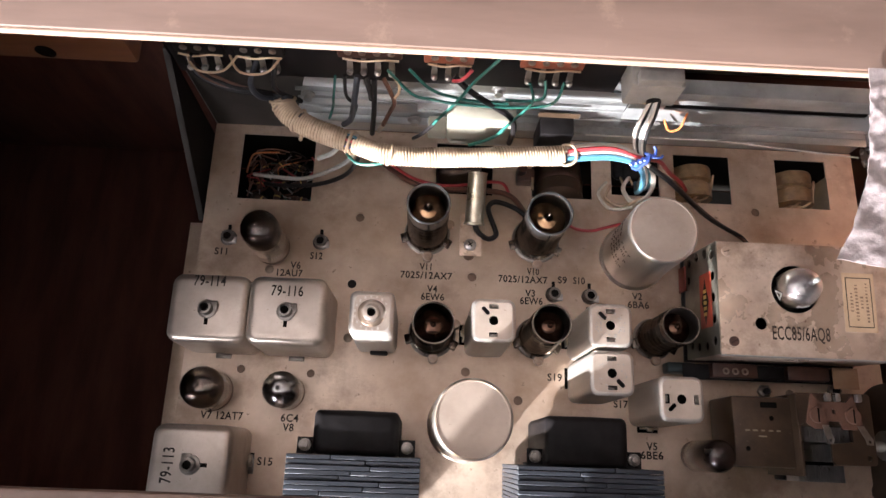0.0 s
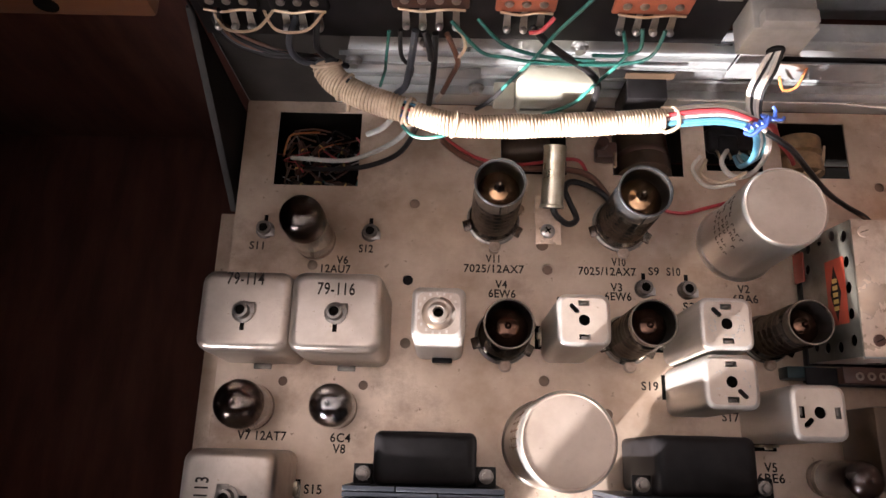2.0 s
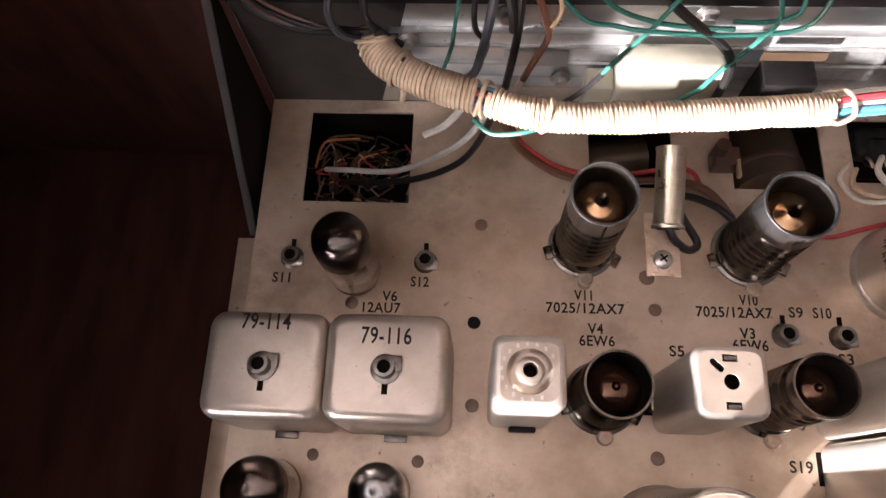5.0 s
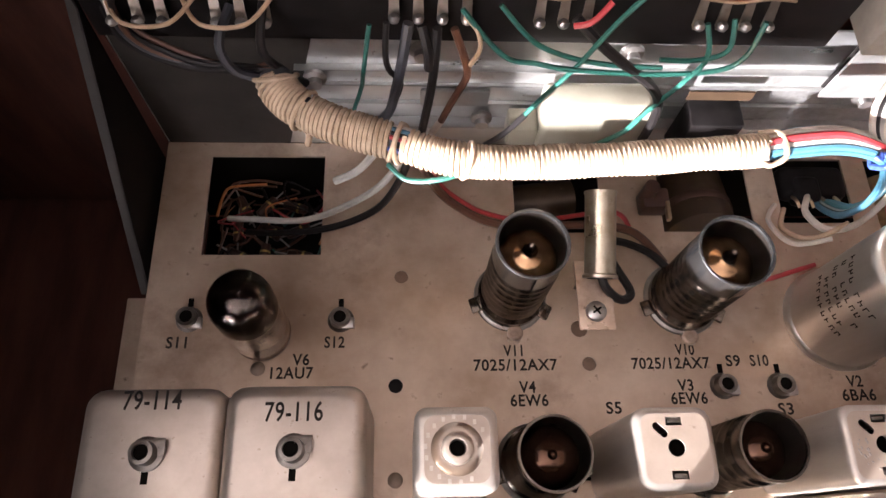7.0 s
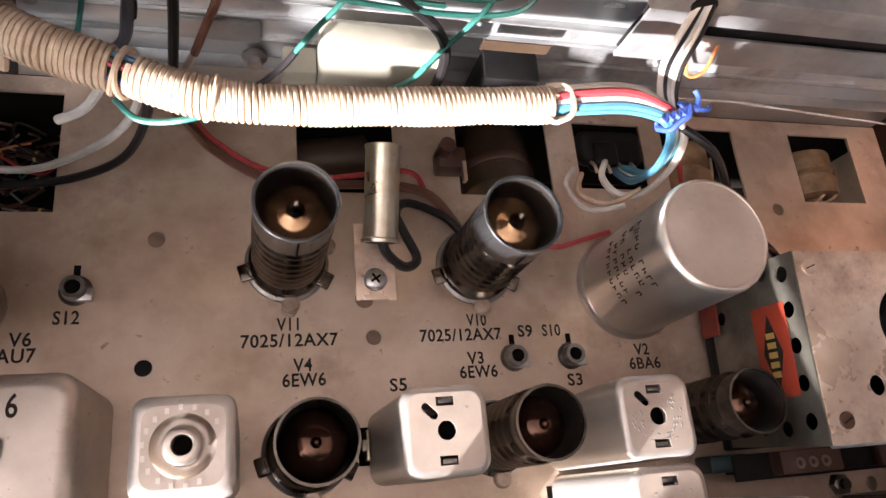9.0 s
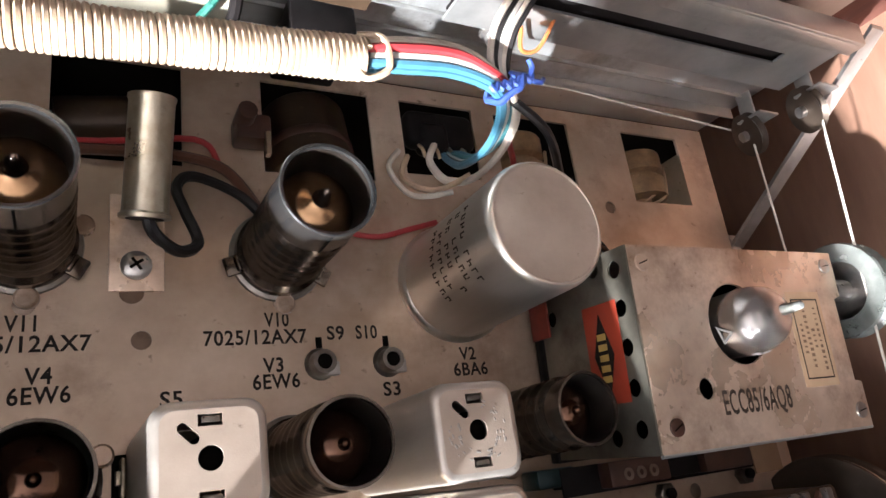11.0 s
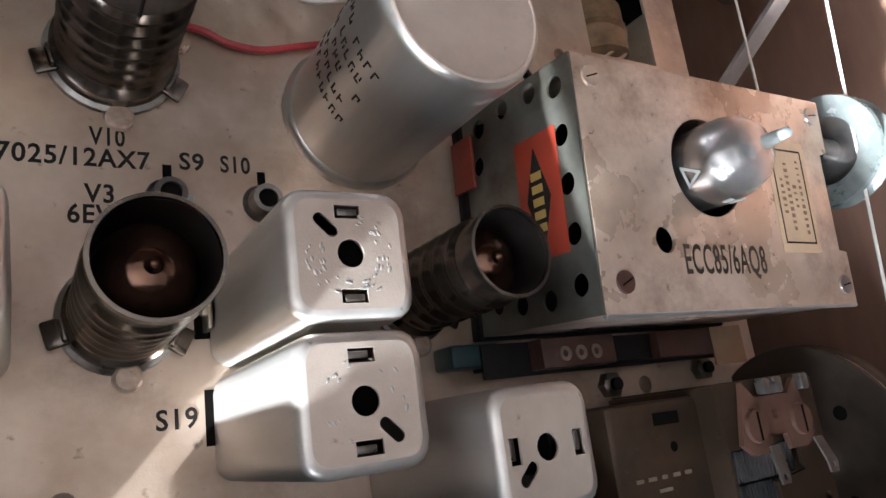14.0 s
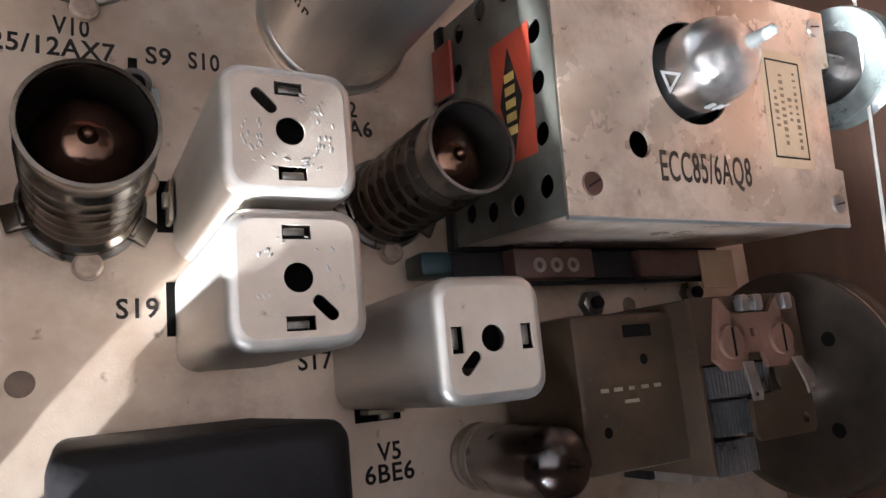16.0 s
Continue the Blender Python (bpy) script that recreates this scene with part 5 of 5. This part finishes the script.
fan = [("white", 0.34, 0.28), ("red", 0.02, 0.5), ("blue", -0.36, 0.22), ("grey", -0.16, 0.3), ("white", 0.2, 0.4), ("black", -0.25, -0.1), ("blue", 0.46, -0.05), ("teal", 0.3, 0.1), ("blue", -0.45, 0.0)]
for i, (col, dy, dz) in enumerate(fan):
    pts = [(6.5, 14.52 + 0.6 * dy, 7.0 + 0.6 * dz), (7.6, 14.72 + 0.9 * dy, 7.1 + 0.6 * dz), (9.2, 14.85 + 0.9 * dy, 7.1 + 0.6 * dz), (10.5, 14.6 + 0.7 * dy, 6.9 + 0.5 * dz)]
    if col == "red":
        pts += [(11.6, 14.9, 6.2), (12.8, 15.5, 4.6), (14.2, 15.9, 2.2), (15.6, 16.0, 0.4), (16.4, 15.8, -0.8)]
    elif col == "white":
        pts += [(11.55 + 0.5 * dy, 14.25 + 0.3 * dy, 6.1 + 0.3 * dz), (12.2 + 0.5 * dy, 14.0 + 0.3 * dy, 4.4), (12.3 + 0.4 * dy, 13.9 + 0.4 * dy, 2.4), (11.9 + 0.3 * dy, 14.2 + 0.6 * dy, 1.3), (11.6 + 0.4 * dy, 15.2 + 0.4 * dy, 0.8), (12.1 + 0.4 * dy, 16.2, 0.35), (12.7 + 0.4 * dy, 16.9, -0.5)]
    else:
        pts += [(11.45 + 0.5 * dy, 14.3 + 0.4 * dy, 6.0 + 0.3 * dz), (12.0 + 0.6 * dy, 14.2 + 0.4 * dy, 4.3), (12.3 + 0.6 * dy, 14.6 + 0.4 * dy, 2.4), (12.7 + 0.5 * dy, 15.5 + 0.4 * dy, 0.9), (13.1 + 0.5 * dy, 16.4, -0.4), (13.2 + 0.5 * dy, 17.0, -1.4)]
    cord("loom_wire", pts, 0.11 if col == "white" else 0.125, WIRES[col], col + " insulated wire leaving the laced cable", "wire", "loom wires", 8, 6)
tie = thing("wire_tie", (10.95, 14.5, 6.75), "blue twisted wire tie round the loose wires", "tie")
part("loop", Geo().sweep([(0.3 * math.cos(a) + 0.2 * math.sin(a), 0.42 * math.sin(a) + 0.05 * math.sin(5 * a), 0.05 + 0.42 * math.cos(a)) for a in (i * math.pi / 8 for i in range(16))], 0.1, 7, 3, closed=True), WIRES["violet"], tie)
part("twist", Geo().sweep([(-0.75 + 0.12 * i, -0.4 + 0.05 * i + 0.09 * (-1) ** i, 0.45) for i in range(13)], 0.09, 7, 3), WIRES["violet"], tie)
part("tail", Geo().sweep([(0.6, 0.2, 0.45), (0.66, 0.45, 0.55), (0.55, 0.65, 0.6)], 0.08, 7).sweep([(0.6, 0.1, 0.45), (0.9, 0.05, 0.5), (1.05, 0.2, 0.45)], 0.08, 7), WIRES["violet"], tie)
for i, col in enumerate(("white", "black", "grey", "white", "black")):
    o = 0.16 * (i - 2)
    cord("lamp_wire", [(11.0 + 0.6 * o, 16.8, 9.25 + 0.3 * o), (10.95 + o, 16.4, 8.4), (10.8 + o, 15.9, 7.5), (10.85 + 0.8 * o, 15.3, 6.9), (10.95 + 0.6 * o, 14.6, 6.75)], 0.11, WIRES[col], col + " wire down from the dial lamp housing", "wire", "lamp wires", 7, 5)
cord("lamp_wire", [(14.0, 18.0, 6.0), (13.8, 17.4, 5.2), (13.2, 17.3, 5.1), (12.7, 17.5, 5.9)], 0.07, WIRES["orange"], "thin orange wire hooked over the dial plate", "wire")

# wires of the left part
LEFT = [
    ("grey", [(-4.6, 14.9, 6.4), (-4.7, 15.3, 4.5), (-5.8, 15.25, 2.4), (-8.2, 15.15, 0.4), (-10.6, 15.6, -0.6), (-11.8, 16.0, -1.4)], 0.13),
    ("black", [(-4.4, 14.9, 6.4), (-4.5, 15.3, 4.0), (-5.5, 15.1, 1.5), (-7.3, 14.85, 0.3), (-9.5, 15.0, -0.6), (-11.0, 15.4, -1.4)], 0.14),
    ("grey", [(-5.1, 15.2, 6.3), (-6.0, 15.2, 4.4), (-6.9, 15.1, 3.7)], 0.14),
    ("green", [(-5.0, 14.5, 6.0), (-4.4, 13.95, 6.0), (-3.4, 13.75, 6.4), (-2.2, 14.0, 6.7)], 0.09),
    ("brown", [(-4.2, 14.9, 6.2), (-3.5, 15.85, 2.4), (-2.8, 15.8, 0.9), (-1.4, 15.2, 0.3), (0.0, 14.9, 0.25), (1.4, 14.9, 0.35), (3.3, 14.9, 0.4), (4.8, 14.6, 0.25), (5.8, 13.3, 0.25)], 0.17),
    ("red", [(7.3, 12.9, 0.3), (8.3, 12.95, 0.14), (8.95, 12.72, 0.12), (9.8, 12.67, 0.12), (10.8, 12.95, 0.12), (12.0, 13.3, 0.12)], 0.1),
    ("red", [(-4.4, 15.0, 6.2), (-3.5, 16.1, 2.6), (-2.8, 16.1, 1.0), (-1.3, 15.5, 0.3), (0.8, 15.2, 0.2), (3.9, 15.6, 0.2), (4.6, 14.9, 0.2)], 0.1),
    ("black", [(2.25, 11.95, 3.35), (2.45, 11.35, 3.1), (3.1, 11.05, 2.6), (3.65, 11.5, 2.1), (3.4, 12.6, 1.6), (3.25, 13.5, 1.2), (3.8, 14.0, 0.9), (5.2, 13.7, 0.4), (6.0, 12.9, 0.3)], 0.16),
    ("black", [(11.2, 14.6, 6.4), (12.6, 13.7, 6.2), (14.4, 13.4, 4.3), (16.3, 13.2, 2.2), (18.0, 13.0, 0.8), (19.3, 12.6, 0.2), (19.9, 11.6, 0.2)], 0.14),
    ("brown", [(11.2, 14.7, 6.3), (12.7, 13.9, 6.0), (14.5, 13.6, 4.1), (16.4, 13.4, 2.0), (18.1, 13.1, 0.6), (19.5, 12.4, 0.2)], 0.1),
    ("tan", [(11.0, 15.6, 0.5), (10.6, 14.6, 0.8), (11.5, 14.0, 1.2), (12.4, 14.2, 2.2)], 0.11),
    ("white", [(10.8, 15.9, 0.3), (10.2, 15.0, 0.6), (10.8, 13.9, 0.9), (12.0, 13.8, 1.6)], 0.10),
]
for col, pts, r in LEFT:
    cord("chassis_wire", pts, r, WIRES[col], col + " insulated wire running over the chassis deck", "wire", "chassis wires", 8, 6)
rg = np.random.RandomState(3)
for i in range(7):
    col = ("black", "brown", "black", "slate", "black", "brown", "black")[i]
    o = rg.uniform(-0.35, 0.35, 3)
    cord("harness_wire", [(-13.9 + 0.2 * i, 19.0 - 0.2 * i, 9.2 + 0.1 * i), (-12.9 + o[0], 18.0 + o[1] * 0.5, 7.9 + o[2] * 0.5), (-11.4 + o[1], 17.6 + o[2] * 0.4, 7.1 + o[0] * 0.5), (-9.8 + o[2], 17.4 + o[0] * 0.5, 7.0), (-8.6 + 0.4 * o[0], 17.2 + 0.3 * o[1], 7.3 + 0.3 * o[2])], 0.1, WIRES[col], col + " harness wire coming round from the side bracket", "wire", "harness wires", 7, 5)
for i, x in enumerate((-13.2, -11.0)):
    cord("harness_wire", [(x, 18.3, 9.2), (x + 0.6, 17.4, 9.0), (x + 1.9, 17.4, 9.0), (x + 2.7, 18.1, 9.4)], 0.07, WIRES[("tan", "tan")[i]], "pale wire looped between control tags", "wire", "control wires", 7, 5)
cord("harness_wire", [(-9.6, 18.1, 9.0), (-9.9, 17.0, 8.6), (-9.6, 16.8, 7.6), (-8.7, 17.0, 7.0)], 0.15, WIRES["slate"], "slate grey sleeved lead dropping behind the laced cable", "wire", "control wires", 8, 5)
cord("harness_wire", [(-8.6, 18.1, 9.2), (-8.7, 17.0, 8.4), (-8.2, 17.1, 7.2), (-7.7, 17.4, 6.2)], 0.14, WIRES["black"], "black sleeved lead dropping behind the laced cable", "wire", "control wires", 8, 5)
LEADS = [
    ("green", 0.075, [(-5.5, 17.4, 9.1), (-5.75, 17.0, 7.4), (-5.85, 17.0, 6.6), (-6.2, 16.9, 5.3)]),
    ("black", 0.1, [(-5.0, 17.4, 9.2), (-5.05, 17.1, 8.2), (-4.95, 17.0, 7.5), (-4.6, 17.0, 6.9), (-4.7, 17.1, 6.0)]),
    ("slate", 0.17, [(-4.35, 17.4, 9.2), (-4.55, 17.0, 7.9), (-4.75, 16.9, 6.6), (-5.0, 16.9, 5.3), (-5.5, 17.0, 4.4)]),
    ("black", 0.15, [(-3.5, 17.4, 9.0), (-3.55, 17.0, 7.6), (-3.65, 16.9, 6.2), (-3.8, 16.9, 4.6), (-3.9, 16.9, 3.6)]),
    ("black", 0.17, [(-3.95, 17.5, 9.0), (-3.75, 17.1, 8.3), (-3.7, 17.0, 7.6)]),
    ("brown", 0.13, [(-3.0, 17.4, 9.0), (-2.6, 17.1, 7.9), (-2.5, 17.0, 7.2), (-2.8, 17.0, 6.1), (-3.2, 16.9, 4.8)]),
    ("white", 0.13, [(-3.2, 16.9, 4.8), (-3.35, 16.9, 4.4), (-3.5, 16.9, 4.0)]),
    ("tan", 0.08, [(-2.7, 17.6, 9.3), (-2.3, 17.3, 9.0), (-2.2, 17.1, 8.4), (-2.45, 17.0, 7.8)]),
]
for col, r, pts in LEADS:
    cord("control_lead", pts, r, WIRES[col], col + " lead hanging from the volume control tags", "wire", "control wires", 8, 5)
GREEN = [[(-2.8, 17.6, 9.6), (-1.5, 17.0, 8.3), (-0.4, 16.9, 8.05), (0.8, 16.8, 7.9), (3.4, 16.9, 7.6), (5.4, 17.0, 7.7), (6.1, 17.1, 8.3), (6.3, 17.5, 9.4)],
         [(-1.7, 17.6, 9.8), (-0.6, 17.1, 8.8), (0.7, 17.0, 8.2), (2.0, 17.0, 7.9), (3.6, 17.0, 7.8)],
         [(3.0, 17.4, 12.0), (2.2, 17.1, 10.9), (1.6, 17.0, 9.8), (0.8, 16.9, 7.8), (0.1, 16.9, 6.3), (-0.4, 16.8, 5.3)],
         [(4.5, 17.4, 9.4), (4.85, 17.0, 8.3), (4.5, 16.9, 7.2), (4.0, 16.8, 6.2), (3.65, 16.8, 5.2)],
         [(5.3, 17.5, 9.5), (5.35, 17.0, 8.7), (4.6, 17.0, 8.2), (3.4, 17.0, 8.2)]]
for pts in GREEN:
    cord("control_lead", pts, 0.085, WIRES["green"], "thin green wire between the control tags", "wire", "green wires", 7, 6)
cord("control_lead", [(-0.35, 16.8, 5.4), (-0.7, 16.8, 4.6), (-1.1, 16.8, 3.9), (-1.5, 16.9, 3.2)], 0.11, WIRES["black"], "black sleeve on the end of a green wire", "wire", "green wires", 7, 5)
cord("control_lead", [(3.65, 16.8, 5.2), (3.3, 16.7, 4.5), (2.6, 16.6, 3.9), (1.8, 16.5, 3.5)], 0.1, WIRES["green"], "dark end of a green wire", "wire", "green wires", 7, 5)
cord("control_lead", [(0.6, 17.6, 9.3), (1.4, 17.2, 8.7), (2.3, 17.0, 8.0), (3.4, 16.9, 7.1), (4.0, 16.9, 6.2), (4.25, 16.9, 5.0), (4.2, 16.8, 3.4)], 0.17, WIRES["black"], "black lead crossing behind the green wires", "wire", "control wires", 8, 5)
cord("control_lead", [(1.5, 17.6, 10.0), (1.0, 17.3, 9.5), (0.55, 17.4, 9.2)], 0.1, WIRES["red"], "short red wire to a control tag", "wire", "control wires", 7, 5)


def control(x, z, n, label, material):
    """A control with a wafer of solder tags, seen from behind the panel."""
    c = thing("control_potentiometer", (x, 18.2, z), label, "potentiometer", "controls")
    w = n * 0.72 + 0.4
    part("wafer", Geo().box((0, -0.1, 2.2), (w, 0.22, 2.1), 0.1), material, c)
    part("case", Geo().lathe([(0.9, 0), (0.95, 0.1), (0.95, 0.5), (0.0, 0.55)], 26, m=pose(0, 0.5, 2.6, 90)), GREY_PLATE, c)
    for i in range(2 * n):
        xx, zz = ((i % n) - (n - 1) / 2) * 0.72 + 0.1 * (i // n), 1.75 + 0.85 * (i // n)
        part("rivet", Geo().lathe([(0.2, 0.0), (0.18, 0.09), (0.08, 0.13), (0.0, 0.13)], 10, m=pose(xx, -0.2, zz, 90)), TIN, c)
    part("bus_wire", Geo().sweep([(-w * 0.42, -0.34, 1.35), (-w * 0.1, -0.42, 1.28), (w * 0.2, -0.38, 1.4), (w * 0.45, -0.34, 1.3)], 0.06, 6), BRASS, c)
    for i in range(n):
        xx = (i - (n - 1) / 2) * 0.72
        tag = part("tag", Geo().plate([(-0.11, 1.0), (0.11, 1.0), (0.17, -0.3), (0.1, -0.45), (-0.1, -0.45), (-0.17, -0.3)], [circle(0, -0.28, 0.07, 8)], 0, 0.05, pose(xx, -0.28, 0.5, 70)), TIN, c, "tinned solder tag")
        part("solder", Geo().lathe([(0.0, -0.16), (0.15, -0.08), (0.18, 0.03), (0.1, 0.15), (0, 0.17)], 10, (xx, -0.5, 0.32)), STEEL, c)
    return c


# These two brown wafers are made black: left-hand shade put into colour.
control(-12.3, 8.4, 3, "volume control behind the panel, wafer blackened for shade", BLACK)
control(-9.3, 8.4, 3, "tone control behind the panel, wafer blackened for shade", BLACK)
control(-3.7, 8.7, 4, "brown control wafer with soldered tags", PHENOLIC)
control(0.3, 8.6, 3, "orange control wafer with tinned tags", ORANGE_WAFER)
control(5.55, 8.6, 4, "orange switch wafer with tinned tags", ORANGE_WAFER)

# crumpled strip hanging from the top board
tape = thing("packing_strip", (14.6, 12.2, 20.3), "crumpled silvery grey packing strip stuck to the top board", "packing strip")
tape.scale = (0.9, 0.9, 0.9)
bm = bmesh.new()
bmesh.ops.create_grid(bm, x_segments=40, y_segments=60, size=0.5)
for v in bm.verts:
    u, w = v.co.x + 0.5, 0.5 - v.co.y
    e = 0.5 * noise.noise((u * 9, w * 12, 0.3)) + 0.3 * noise.noise((u * 26, w * 34, 1.3))
    v.co = Vector((-0.1 + 5.0 * u - (0.7 * w + 1.5 * w ** 3) * (1 - u), -7.7 * w - 1.0 * u * w, 0.15 + 0.35 * e * min(1, 5 * w)))
bmesh.ops.solidify(bm, geom=bm.faces[:], thickness=0.05)
part("sheet", Geo().add_bm(bm), TAPE, tape, angle=80)
